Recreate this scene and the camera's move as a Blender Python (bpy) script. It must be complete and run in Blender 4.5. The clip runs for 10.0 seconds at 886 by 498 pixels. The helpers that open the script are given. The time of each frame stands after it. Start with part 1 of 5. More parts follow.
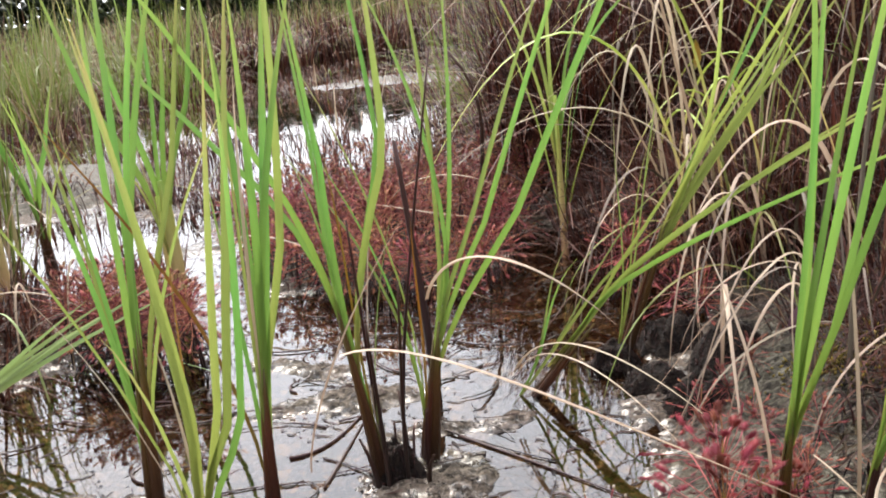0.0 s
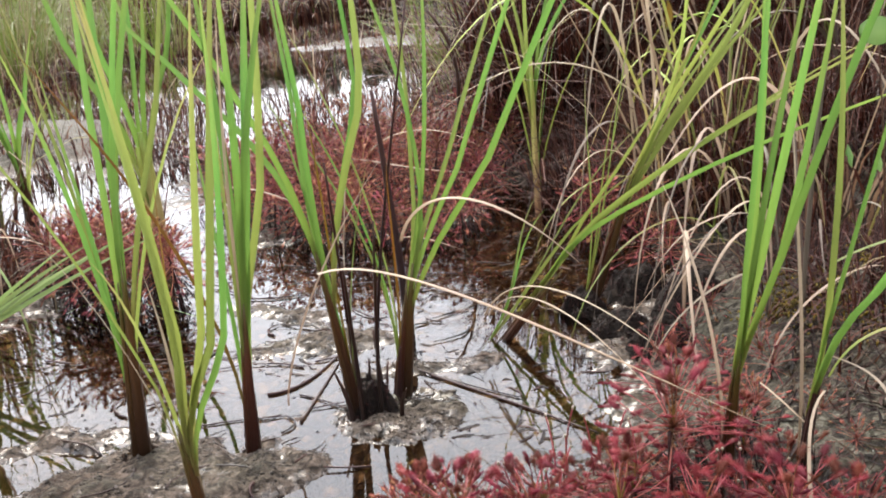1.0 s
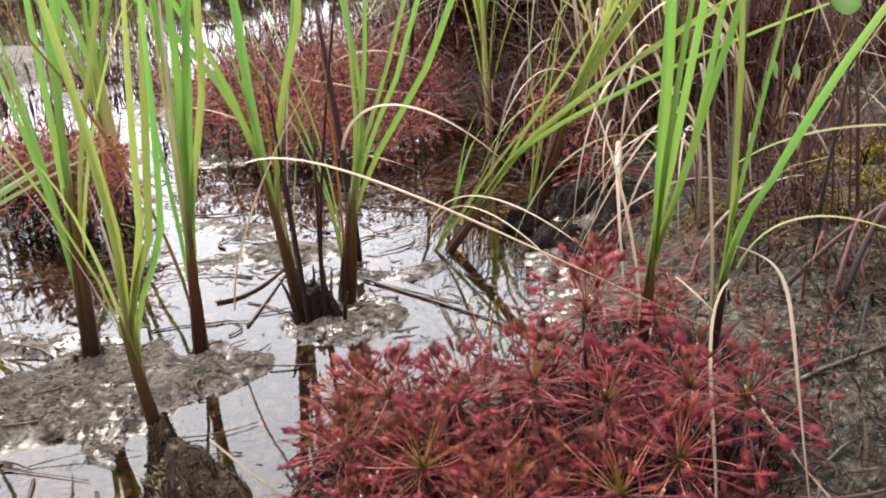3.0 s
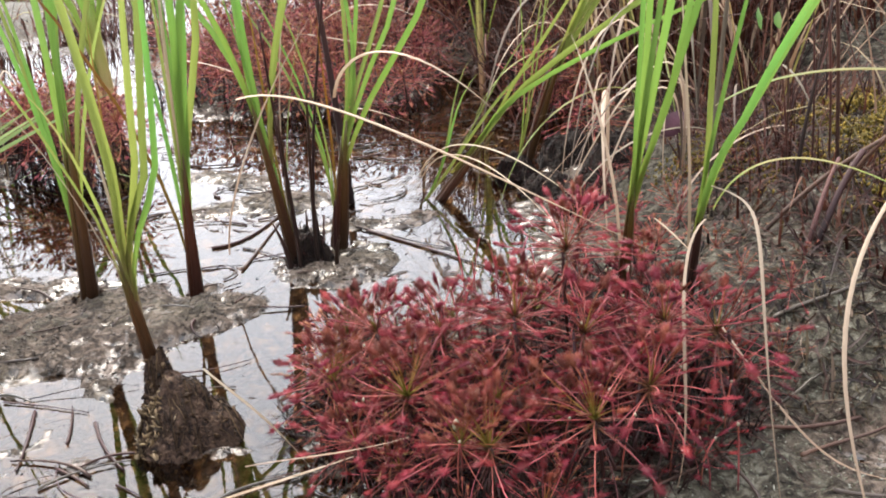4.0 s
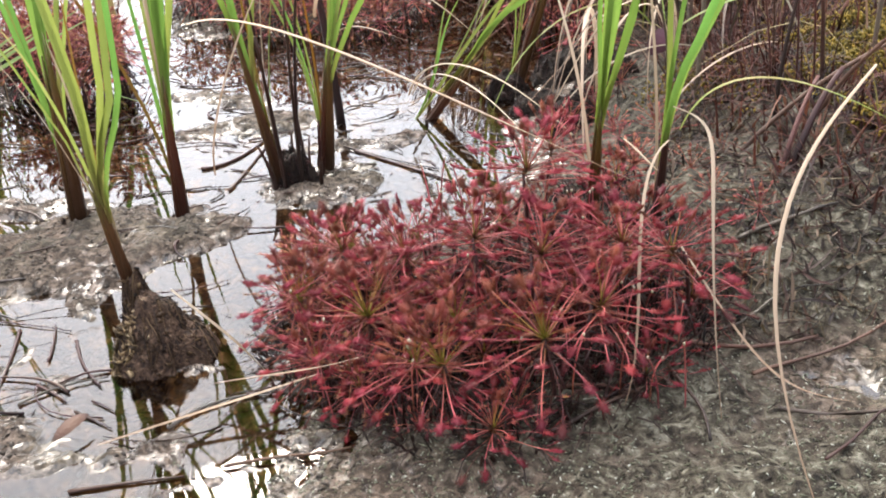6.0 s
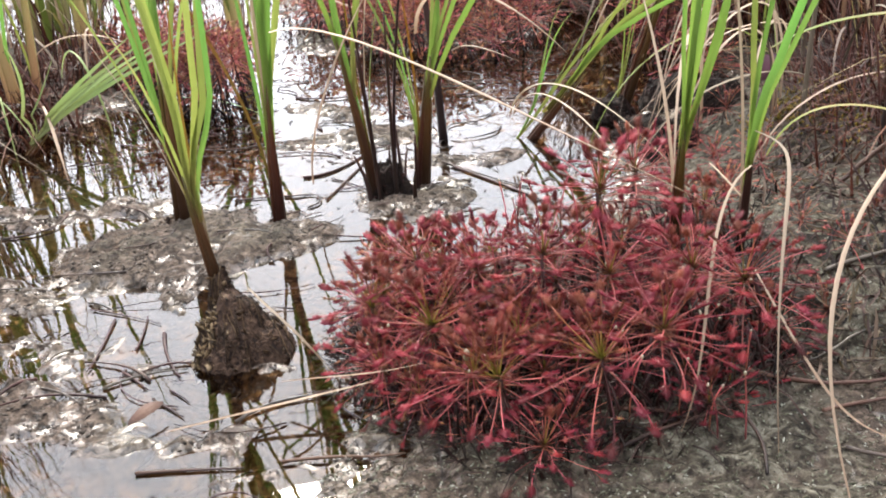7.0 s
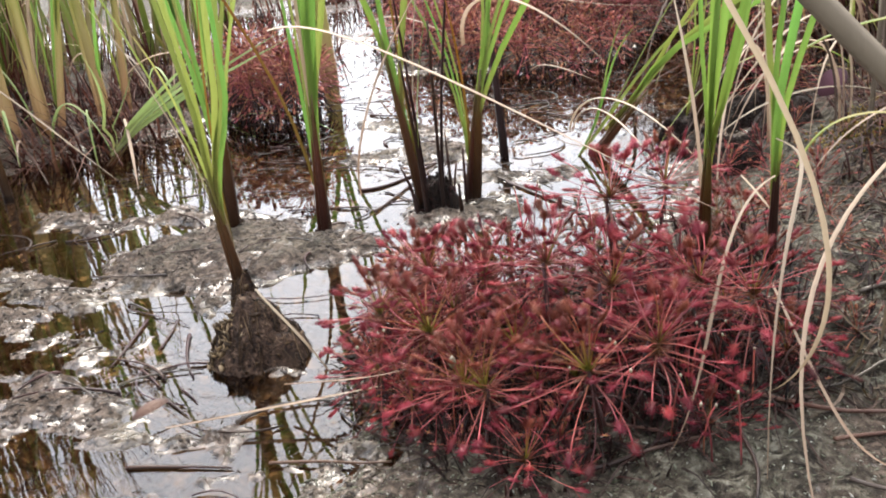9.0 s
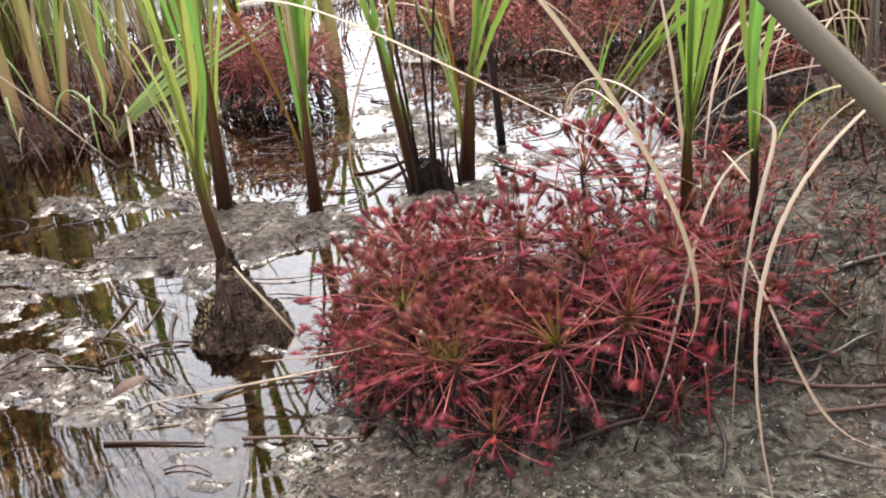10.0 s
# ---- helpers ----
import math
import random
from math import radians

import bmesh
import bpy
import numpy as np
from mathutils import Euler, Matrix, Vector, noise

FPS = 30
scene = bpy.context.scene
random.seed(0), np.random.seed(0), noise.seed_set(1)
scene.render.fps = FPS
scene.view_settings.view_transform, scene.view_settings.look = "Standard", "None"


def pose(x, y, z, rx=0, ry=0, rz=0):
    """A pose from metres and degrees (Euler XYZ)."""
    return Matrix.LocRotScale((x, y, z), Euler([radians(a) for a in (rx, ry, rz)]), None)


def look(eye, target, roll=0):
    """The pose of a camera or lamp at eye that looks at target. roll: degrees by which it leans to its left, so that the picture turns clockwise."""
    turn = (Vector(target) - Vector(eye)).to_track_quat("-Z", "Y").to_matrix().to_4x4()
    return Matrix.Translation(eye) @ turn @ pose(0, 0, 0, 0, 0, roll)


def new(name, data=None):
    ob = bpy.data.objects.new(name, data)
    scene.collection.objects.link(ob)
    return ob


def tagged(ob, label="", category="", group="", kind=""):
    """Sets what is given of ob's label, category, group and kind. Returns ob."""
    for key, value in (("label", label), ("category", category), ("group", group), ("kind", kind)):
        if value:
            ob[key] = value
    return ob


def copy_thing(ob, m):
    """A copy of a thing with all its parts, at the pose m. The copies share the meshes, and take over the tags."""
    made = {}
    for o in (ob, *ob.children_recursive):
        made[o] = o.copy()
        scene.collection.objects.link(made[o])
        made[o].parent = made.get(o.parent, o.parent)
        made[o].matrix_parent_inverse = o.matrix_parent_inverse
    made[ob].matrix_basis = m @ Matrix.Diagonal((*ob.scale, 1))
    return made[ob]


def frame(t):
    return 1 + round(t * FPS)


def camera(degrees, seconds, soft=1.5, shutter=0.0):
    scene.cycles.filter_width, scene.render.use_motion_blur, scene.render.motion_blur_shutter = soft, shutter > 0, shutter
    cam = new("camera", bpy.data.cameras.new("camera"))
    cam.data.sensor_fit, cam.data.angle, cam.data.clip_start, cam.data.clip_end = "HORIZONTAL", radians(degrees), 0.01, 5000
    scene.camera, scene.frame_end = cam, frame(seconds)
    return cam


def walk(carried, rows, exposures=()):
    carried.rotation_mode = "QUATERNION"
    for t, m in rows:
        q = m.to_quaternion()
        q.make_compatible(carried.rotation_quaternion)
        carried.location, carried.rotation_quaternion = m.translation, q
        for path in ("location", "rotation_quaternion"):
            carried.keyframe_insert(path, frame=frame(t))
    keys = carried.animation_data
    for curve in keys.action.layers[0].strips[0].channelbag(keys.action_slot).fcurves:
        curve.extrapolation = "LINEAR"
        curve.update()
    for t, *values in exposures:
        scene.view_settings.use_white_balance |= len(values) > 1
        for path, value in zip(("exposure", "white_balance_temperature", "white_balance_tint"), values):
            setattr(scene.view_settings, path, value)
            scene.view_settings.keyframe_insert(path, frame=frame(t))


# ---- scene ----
cam = camera(48.0, 10.0, 1.9)
PATH = [
    (0, (0.361, 0.116, 0.5), (0.025, 2.029, 0.022), -6.0),
    (0.5, (0.363, 0.09, 0.494), (0.056, 1.999, -0.017), -5.3),
    (1, (0.371, 0.068, 0.486), (0.076, 1.969, -0.06), -5.0),
    (1.5, (0.383, 0.054, 0.48), (0.103, 1.948, -0.099), -4.6),
    (2, (0.393, 0.043, 0.472), (0.13, 1.928, -0.142), -4.9),
    (2.5, (0.4, 0.037, 0.469), (0.157, 1.915, -0.175), -4.8),
    (4, (0.42, -0.007, 0.455), (0.183, 1.836, -0.287), -4.4),
    (4.5, (0.429, -0.019, 0.452), (0.193, 1.807, -0.33), -4.3),
    (5, (0.434, -0.029, 0.444), (0.2, 1.781, -0.375), -4.5),
    (5.2, (0.436, -0.032, 0.439), (0.203, 1.772, -0.392), -4.6),
    (6.3, (0.491, -0.002, 0.463), (0.139, 1.751, -0.433), -5.8),
    (6.5, (0.499, -0.004, 0.46), (0.101, 1.747, -0.42), -5.8),
    (7, (0.522, -0.007, 0.449), (-0.027, 1.73, -0.376), -5.7),
    (7.5, (0.542, -0.005, 0.442), (-0.095, 1.717, -0.351), -6.3),
    (8, (0.568, 0.008, 0.433), (-0.138, 1.716, -0.33), -6.5),
    (8.5, (0.587, 0.021, 0.421), (-0.174, 1.714, -0.324), -7.3),
    (9, (0.608, 0.033, 0.413), (-0.18, 1.714, -0.329), -6.9),
    (9.5, (0.624, 0.039, 0.405), (-0.189, 1.708, -0.339), -7.1),
    (10, (0.641, 0.046, 0.394), (-0.189, 1.705, -0.354), -7.5),
]
walk(cam, [(t, look(eye, target, roll)) for t, eye, target, roll in PATH], [(0.0, 1.64), (1.5, 1.67), (2.5, 1.75), (5.0, 1.88), (6.5, 1.97), (7.0, 1.92), (8.0, 1.82), (10.0, 1.80)])

# ---- light ----
SUN_ELEVATION, SUN_BEARING = 50.0, -25.0
world = bpy.data.worlds.new("overcast_sky")
scene.world = world
world.use_nodes = True
wn, wl = world.node_tree.nodes, world.node_tree.links
wn.clear()
w_out = wn.new("ShaderNodeOutputWorld")
w_bg = wn.new("ShaderNodeBackground")
w_sky = wn.new("ShaderNodeTexSky")
w_sky.sky_type = "NISHITA"
w_sky.sun_disc = False
w_sky.sun_elevation = radians(SUN_ELEVATION)
w_sky.sun_rotation = radians(SUN_BEARING)
w_sky.air_density, w_sky.dust_density, w_sky.ozone_density = 1.0, 6.0, 1.0
# thin cloud: the blue is washed out towards a pale grey, in soft drifts
w_co = wn.new("ShaderNodeTexCoord")
w_no = wn.new("ShaderNodeTexNoise")
w_no.inputs["Scale"].default_value = 2.2
w_no.inputs["Detail"].default_value = 4.0
w_ra = wn.new("ShaderNodeMapRange")
w_ra.inputs["From Min"].default_value, w_ra.inputs["From Max"].default_value = 0.35, 0.7
w_ra.inputs["To Min"].default_value, w_ra.inputs["To Max"].default_value = 0.78, 0.97
w_mix = wn.new("ShaderNodeMix")
w_mix.data_type = "RGBA"
w_mix.inputs["B"].default_value = (8.3, 8.6, 9.45, 1.0)
wl.new(w_co.outputs["Generated"], w_no.inputs["Vector"])
wl.new(w_no.outputs["Fac"], w_ra.inputs["Value"])
wl.new(w_ra.outputs["Result"], w_mix.inputs["Factor"])
wl.new(w_sky.outputs["Color"], w_mix.inputs["A"])
wl.new(w_mix.outputs["Result"], w_bg.inputs["Color"])
w_bg.inputs["Strength"].default_value = 0.12
wl.new(w_bg.outputs["Background"], w_out.inputs["Surface"])

sun = new("sun", bpy.data.lights.new("sun", "SUN"))
sun.data.energy, sun.data.angle, sun.data.color = 2.0, radians(28), (1.0, 0.92, 0.80)
sun_way = Vector((math.cos(radians(SUN_ELEVATION)) * math.sin(radians(SUN_BEARING)), math.cos(radians(SUN_ELEVATION)) * math.cos(radians(SUN_BEARING)), math.sin(radians(SUN_ELEVATION))))
sun.matrix_world = look(sun_way * 20, (0, 0, 0))
# the cloud is brighter round the veiled sun than behind the viewer
w_dot = wn.new("ShaderNodeVectorMath")
w_dot.operation = "DOT_PRODUCT"
w_dot.inputs[1].default_value = sun_way
w_glow = wn.new("ShaderNodeMapRange")
w_glow.inputs["From Min"].default_value, w_glow.inputs["From Max"].default_value = -0.6, 1.0
w_glow.inputs["To Min"].default_value, w_glow.inputs["To Max"].default_value = 0.05, 0.155
wl.new(w_co.outputs["Generated"], w_dot.inputs[0])
wl.new(w_dot.outputs["Value"], w_glow.inputs["Value"])
wl.new(w_glow.outputs["Result"], w_bg.inputs["Strength"])

# ---- materials ----
def material(name):
    m = bpy.data.materials.new(name)
    m.use_nodes = True
    n, l = m.node_tree.nodes, m.node_tree.links
    return m, n, l, n["Principled BSDF"]


def ramp(n, stops):
    r = n.new("ShaderNodeValToRGB")
    e = r.color_ramp.elements
    while len(e) < len(stops):
        e.new(0.5)
    for k, (at, c) in enumerate(stops):
        e[k].position, e[k].color = at, (*c, 1.0)
    return r


def noise_node(n, l, scale, detail=4.0, source="Object", stretch=None):
    co = n.new("ShaderNodeTexCoord")
    no = n.new("ShaderNodeTexNoise")
    no.inputs["Scale"].default_value, no.inputs["Detail"].default_value = scale, detail
    if stretch:
        mp = n.new("ShaderNodeMapping")
        mp.inputs["Scale"].default_value = stretch
        l.new(co.outputs[source], mp.inputs["Vector"])
        l.new(mp.outputs["Vector"], no.inputs["Vector"])
    else:
        l.new(co.outputs[source], no.inputs["Vector"])
    return no


def bump(n, l, bsdf, height, strength, distance):
    b = n.new("ShaderNodeBump")
    b.inputs["Strength"].default_value, b.inputs["Distance"].default_value = strength, distance
    l.new(height, b.inputs["Height"])
    l.new(b.outputs["Normal"], bsdf.inputs["Normal"])
    return b


def vary(n, l, colour, spread, bright):
    """Shifts a colour a little from object to object."""
    info = n.new("ShaderNodeObjectInfo")
    hsv = n.new("ShaderNodeHueSaturation")
    h = n.new("ShaderNodeMapRange")
    h.inputs["To Min"].default_value, h.inputs["To Max"].default_value = 0.5 - spread, 0.5 + spread
    v = n.new("ShaderNodeMapRange")
    v.inputs["To Min"].default_value, v.inputs["To Max"].default_value = 1 - bright, 1 + bright
    mul = n.new("ShaderNodeMath")
    mul.operation = "MULTIPLY"
    mul.inputs[1].default_value = 7.31
    fr = n.new("ShaderNodeMath")
    fr.operation = "FRACT"
    l.new(info.outputs["Random"], h.inputs["Value"])
    l.new(info.outputs["Random"], mul.inputs[0])
    l.new(mul.outputs[0], fr.inputs[0])
    l.new(fr.outputs[0], v.inputs["Value"])
    l.new(h.outputs["Result"], hsv.inputs["Hue"])
    l.new(v.outputs["Result"], hsv.inputs["Value"])
    l.new(colour, hsv.inputs["Color"])
    return hsv.outputs["Color"]


def mat_mud():
    m, n, l, b = material("wet_mud")
    big = noise_node(n, l, 5.0, 6.0)
    fine = noise_node(n, l, 95.0, 8.0)
    fine.inputs["Roughness"].default_value, fine.inputs["Distortion"].default_value = 0.68, 0.6
    c1 = ramp(n, [(0.36, (0.008, 0.0064, 0.0052)), (0.46, (0.040, 0.0318, 0.0255)), (0.56, (0.096, 0.078, 0.064)), (0.70, (0.20, 0.17, 0.145))])
    l.new(fine.outputs["Fac"], c1.inputs["Fac"])
    c2 = ramp(n, [(0.35, (0.62, 0.52, 0.46)), (0.5, (1.05, 0.97, 0.92)), (0.68, (0.84, 0.88, 0.72))])
    l.new(big.outputs["Fac"], c2.inputs["Fac"])
    mx = n.new("ShaderNodeMix")
    mx.data_type, mx.blend_type = "RGBA", "MULTIPLY"
    mx.inputs["Factor"].default_value = 1.0
    l.new(c1.outputs["Color"], mx.inputs["A"])
    l.new(c2.outputs["Color"], mx.inputs["B"])
    # the higher mud wears a patchy olive film of algae
    place = n.new("ShaderNodeNewGeometry")
    xyz = n.new("ShaderNodeSeparateXYZ")
    l.new(place.outputs["Position"], xyz.inputs["Vector"])
    scum = noise_node(n, l, 85.0, 8.0)
    scum.inputs["Roughness"].default_value = 0.66
    scum.inputs["Distortion"].default_value = 1.0
    c3 = ramp(n, [(0.38, (0.005, 0.0042, 0.0032)), (0.46, (0.030, 0.025, 0.0175)), (0.55, (0.082, 0.073, 0.053)), (0.68, (0.20, 0.19, 0.15))])
    l.new(scum.outputs["Fac"], c3.inputs["Fac"])
    high = n.new("ShaderNodeMapRange")
    high.inputs["From Min"].default_value, high.inputs["From Max"].default_value = 0.012, 0.022
    high.inputs["To Min"].default_value, high.inputs["To Max"].default_value = 0.0, 0.9
    l.new(xyz.outputs["Z"], high.inputs["Value"])
    grown = n.new("ShaderNodeMix")
    grown.data_type = "RGBA"
    l.new(high.outputs["Result"], grown.inputs["Factor"])
    l.new(mx.outputs["Result"], grown.inputs["A"])
    l.new(c3.outputs["Color"], grown.inputs["B"])
    l.new(grown.outputs["Result"], b.inputs["Base Color"])
    wet = noise_node(n, l, 42.0, 8.0)
    wet.inputs["Roughness"].default_value = 0.62
    wet.inputs["Distortion"].default_value = 1.2
    # mud just over the waterline carries a film of water
    soak = n.new("ShaderNodeMapRange")
    soak.inputs["From Min"].default_value, soak.inputs["From Max"].default_value = 0.0, 0.014
    soak.inputs["To Min"].default_value, soak.inputs["To Max"].default_value = -0.15, 0.09
    l.new(xyz.outputs["Z"], soak.inputs["Value"])
    film = n.new("ShaderNodeMath")
    film.operation = "ADD"
    l.new(wet.outputs["Fac"], film.inputs[0])
    l.new(soak.outputs["Result"], film.inputs[1])
    for socket, wettest, driest in (("Roughness", 0.13, 0.6), ("Specular IOR Level", 0.5, 0.10)):
        r = n.new("ShaderNodeMapRange")
        r.inputs["From Min"].default_value, r.inputs["From Max"].default_value = 0.38, 0.46
        r.inputs["To Min"].default_value, r.inputs["To Max"].default_value = wettest, driest
        l.new(film.outputs[0], r.inputs["Value"])
        l.new(r.outputs["Result"], b.inputs[socket])
    grit = noise_node(n, l, 95.0, 8.0)
    grit.inputs["Roughness"].default_value = 0.7
    grit.inputs["Distortion"].default_value = 0.8
    relief = bump(n, l, b, grit.outputs["Fac"], 0.9, 0.006)
    # a film of water smooths what it covers
    calm = n.new("ShaderNodeMapRange")
    calm.inputs["From Min"].default_value, calm.inputs["From Max"].default_value = 0.37, 0.45
    calm.inputs["To Min"].default_value, calm.inputs["To Max"].default_value = 0.16, 1.0
    l.new(film.outputs[0], calm.inputs["Value"])
    l.new(calm.outputs["Result"], relief.inputs["Strength"])
    return m


def mat_water():
    m, n, l, b = material("peaty_water")
    n.remove(b)
    out = n["Material Output"]
    clear = n.new("ShaderNodeBsdfTransparent")
    clear.inputs["Color"].default_value = (0.50, 0.37, 0.24, 1)
    gloss = n.new("ShaderNodeBsdfGlossy")
    gloss.inputs["Roughness"].default_value = 0.02
    gloss.inputs["Color"].default_value = (1, 1, 1, 1)
    fr = n.new("ShaderNodeFresnel")
    fr.inputs["IOR"].default_value = 1.52
    rip = noise_node(n, l, 14.0, 2.0)
    bp = n.new("ShaderNodeBump")
    bp.inputs["Strength"].default_value, bp.inputs["Distance"].default_value = 0.12, 0.002
    l.new(rip.outputs["Fac"], bp.inputs["Height"])
    l.new(bp.outputs["Normal"], gloss.inputs["Normal"])
    mx = n.new("ShaderNodeMixShader")
    l.new(fr.outputs["Fac"], mx.inputs["Fac"])
    l.new(clear.outputs["BSDF"], mx.inputs[1])
    l.new(gloss.outputs["BSDF"], mx.inputs[2])
    l.new(mx.outputs["Shader"], out.inputs["Surface"])
    return m


def leafy(name, stops, rough, glow, spread=0.02, bright=0.2, streak=(60, 60, 3), relief=0.15, axis="Z"):
    """A plant skin whose colour runs along the piece, with streaks, that lets some light through."""
    m, n, l, b = material(name)
    co = n.new("ShaderNodeTexCoord")
    sep = n.new("ShaderNodeSeparateXYZ")
    l.new(co.outputs["Generated"], sep.inputs["Vector"])
    no = noise_node(n, l, 3.0, 4.0, "Object", streak)
    add = n.new("ShaderNodeMath")
    add.operation = "MULTIPLY_ADD"
    add.inputs[1].default_value, add.inputs[2].default_value = 0.35, -0.17
    l.new(no.outputs["Fac"], add.inputs[0])
    sm = n.new("ShaderNodeMath")
    sm.operation = "ADD"
    l.new(sep.outputs[axis], sm.inputs[0])
    l.new(add.outputs[0], sm.inputs[1])
    r = ramp(n, stops)
    l.new(sm.outputs[0], r.inputs["Fac"])
    col = vary(n, l, r.outputs["Color"], spread, bright)
    l.new(col, b.inputs["Base Color"])
    b.inputs["Roughness"].default_value = rough
    b.inputs["Specular IOR Level"].default_value = 0.25
    if relief:
        bump(n, l, b, no.outputs["Fac"], relief, 0.002)
    if glow:
        tr = n.new("ShaderNodeBsdfTranslucent")
        l.new(col, tr.inputs["Color"])
        mx = n.new("ShaderNodeMixShader")
        mx.inputs["Fac"].default_value = glow
        l.new(b.outputs["BSDF"], mx.inputs[1])
        l.new(tr.outputs["BSDF"], mx.inputs[2])
        l.new(mx.outputs["Shader"], n["Material Output"].inputs["Surface"])
    return m


def mat_root(name, shade):
    m, n, l, b = material(name)
    no = noise_node(n, l, 160.0, 8.0)
    no.inputs["Distortion"].default_value = 1.5
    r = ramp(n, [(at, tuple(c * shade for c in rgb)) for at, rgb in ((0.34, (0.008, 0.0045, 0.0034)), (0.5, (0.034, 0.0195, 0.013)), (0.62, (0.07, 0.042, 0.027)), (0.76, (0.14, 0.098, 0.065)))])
    l.new(no.outputs["Fac"], r.inputs["Fac"])
    l.new(r.outputs["Color"], b.inputs["Base Color"])
    b.inputs["Roughness"].default_value = 0.7
    b.inputs["Specular IOR Level"].default_value = 0.12
    bump(n, l, b, no.outputs["Fac"], 1.0, 0.004)
    return m


MUD, WATER = mat_mud(), mat_water()
GREEN = leafy("green_blade", [(0.0, (0.14, 0.12, 0.03)), (0.15, (0.135, 0.21, 0.038)), (0.6, (0.115, 0.24, 0.048)), (1.0, (0.22, 0.26, 0.065))], 0.32, 0.5, spread=0.012, bright=0.25, streak=(330, 330, 2.5), relief=0.35)
LIME = leafy("yellow_green_blade", [(0.0, (0.14, 0.105, 0.035)), (0.2, (0.175, 0.21, 0.045)), (0.7, (0.205, 0.255, 0.062)), (1.0, (0.28, 0.24, 0.09))], 0.36, 0.5, spread=0.012, bright=0.25, streak=(330, 330, 2.5), relief=0.35)
PALE_BLADE = leafy("pale_green_blade", [(0.0, (0.20, 0.20, 0.08)), (0.5, (0.22, 0.30, 0.10)), (1.0, (0.26, 0.32, 0.13))], 0.4, 0.4, spread=0.012, bright=0.3, streak=(330, 330, 30), relief=0.35)
SHEATH = leafy("brown_sheath", [(0.0, (0.0078, 0.0039, 0.00234)), (0.3, (0.02652, 0.01014, 0.00468)), (0.65, (0.0663, 0.02652, 0.00936)), (1.0, (0.078, 0.0663, 0.0156))], 0.28, 0.0, streak=(420, 420, 6), relief=0.6)
PALE_SHEATH = leafy("pale_sheath", [(0.0, (0.20, 0.085, 0.045)), (0.2, (0.42, 0.24, 0.12)), (0.5, (0.46, 0.36, 0.14)), (0.75, (0.38, 0.38, 0.09)), (1.0, (0.24, 0.33, 0.05))], 0.4, 0.25, spread=0.015, bright=0.2, streak=(200, 200, 4), relief=0.4)
DARK = leafy("blackish_stem", [(0.0, (0.007344, 0.004352, 0.003944)), (0.5, (0.02203, 0.00884, 0.0068)), (1.0, (0.03917, 0.01469, 0.009792))], 0.45, 0.0)
STRAW = leafy("dry_straw", [(0.0, (0.17, 0.11, 0.07)), (0.5, (0.32, 0.235, 0.165)), (1.0, (0.40, 0.31, 0.225))], 0.5, 0.35, spread=0.012, bright=0.25)
GREY = leafy("grey_stalk", [(0.0, (0.09677, 0.072, 0.05141)), (1.0, (0.1161, 0.08928, 0.06365))], 0.65, 0.0, relief=0.4)
ORANGE = leafy("orange_blade", [(0.0, (0.072, 0.072, 0.0144)), (0.6, (0.1728, 0.0864, 0.01152)), (1.0, (0.1872, 0.09504, 0.0144))], 0.5, 0.3)
LEAF_RED = leafy("sundew_leaf", [(0.0, (0.13, 0.065, 0.024)), (0.22, (0.22, 0.058, 0.043)), (0.6, (0.36, 0.092, 0.086)), (1.0, (0.31, 0.058, 0.068))], 0.35, 0.3, spread=0.01, bright=0.5, streak=(20, 20, 20), relief=0.1, axis="X")
LEAF_OLIVE = leafy("young_sundew_leaf", [(0.0, (0.17, 0.17, 0.022)), (0.45, (0.23, 0.12, 0.03)), (1.0, (0.26, 0.065, 0.04))], 0.35, 0.3, spread=0.012, bright=0.35, streak=(20, 20, 20), relief=0.1, axis="X")
PAD_YOUNG = leafy("young_sundew_pad", [(0.0, (0.2, 0.056, 0.03)), (1.0, (0.2, 0.0385, 0.03))], 0.3, 0.4, spread=0.012, bright=0.4, streak=(300, 300, 300), relief=0.4, axis="X")
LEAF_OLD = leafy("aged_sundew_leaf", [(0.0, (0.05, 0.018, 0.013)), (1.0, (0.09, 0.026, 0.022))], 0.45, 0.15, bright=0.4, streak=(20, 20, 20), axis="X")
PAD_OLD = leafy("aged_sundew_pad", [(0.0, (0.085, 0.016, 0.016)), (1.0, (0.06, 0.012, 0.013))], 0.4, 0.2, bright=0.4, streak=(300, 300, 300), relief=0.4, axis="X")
PAD_RED = leafy("sundew_pad", [(0.0, (0.27, 0.051, 0.052)), (0.5, (0.25, 0.036, 0.046)), (1.0, (0.21, 0.029, 0.041))], 0.18, 0.4, spread=0.008, bright=0.45, streak=(300, 300, 300), relief=0.4, axis="X")
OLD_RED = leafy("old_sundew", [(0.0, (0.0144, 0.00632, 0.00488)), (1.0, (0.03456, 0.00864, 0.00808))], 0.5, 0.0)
WHITE = leafy("bud_and_highlight", [(0.0, (0.20, 0.18, 0.08)), (1.0, (0.42, 0.36, 0.28))], 0.5, 0.2)
ROOT, BLACK_ROOT = mat_root("root_mat", 1.0), mat_root("root_and_shade_black", 0.25)
STICK = leafy("rotting_stick", [(0.0, (0.03, 0.014, 0.01)), (0.5, (0.075, 0.032, 0.022)), (1.0, (0.11, 0.055, 0.038))], 0.5, 0.0, streak=(200, 200, 200), relief=0.5)
LITTER = leafy("wet_litter", [(0.0, (0.0288, 0.02016, 0.0144)), (0.5, (0.07488, 0.0576, 0.0432)), (1.0, (0.0144, 0.01008, 0.00808))], 0.3, 0.0, streak=(9, 9, 9))
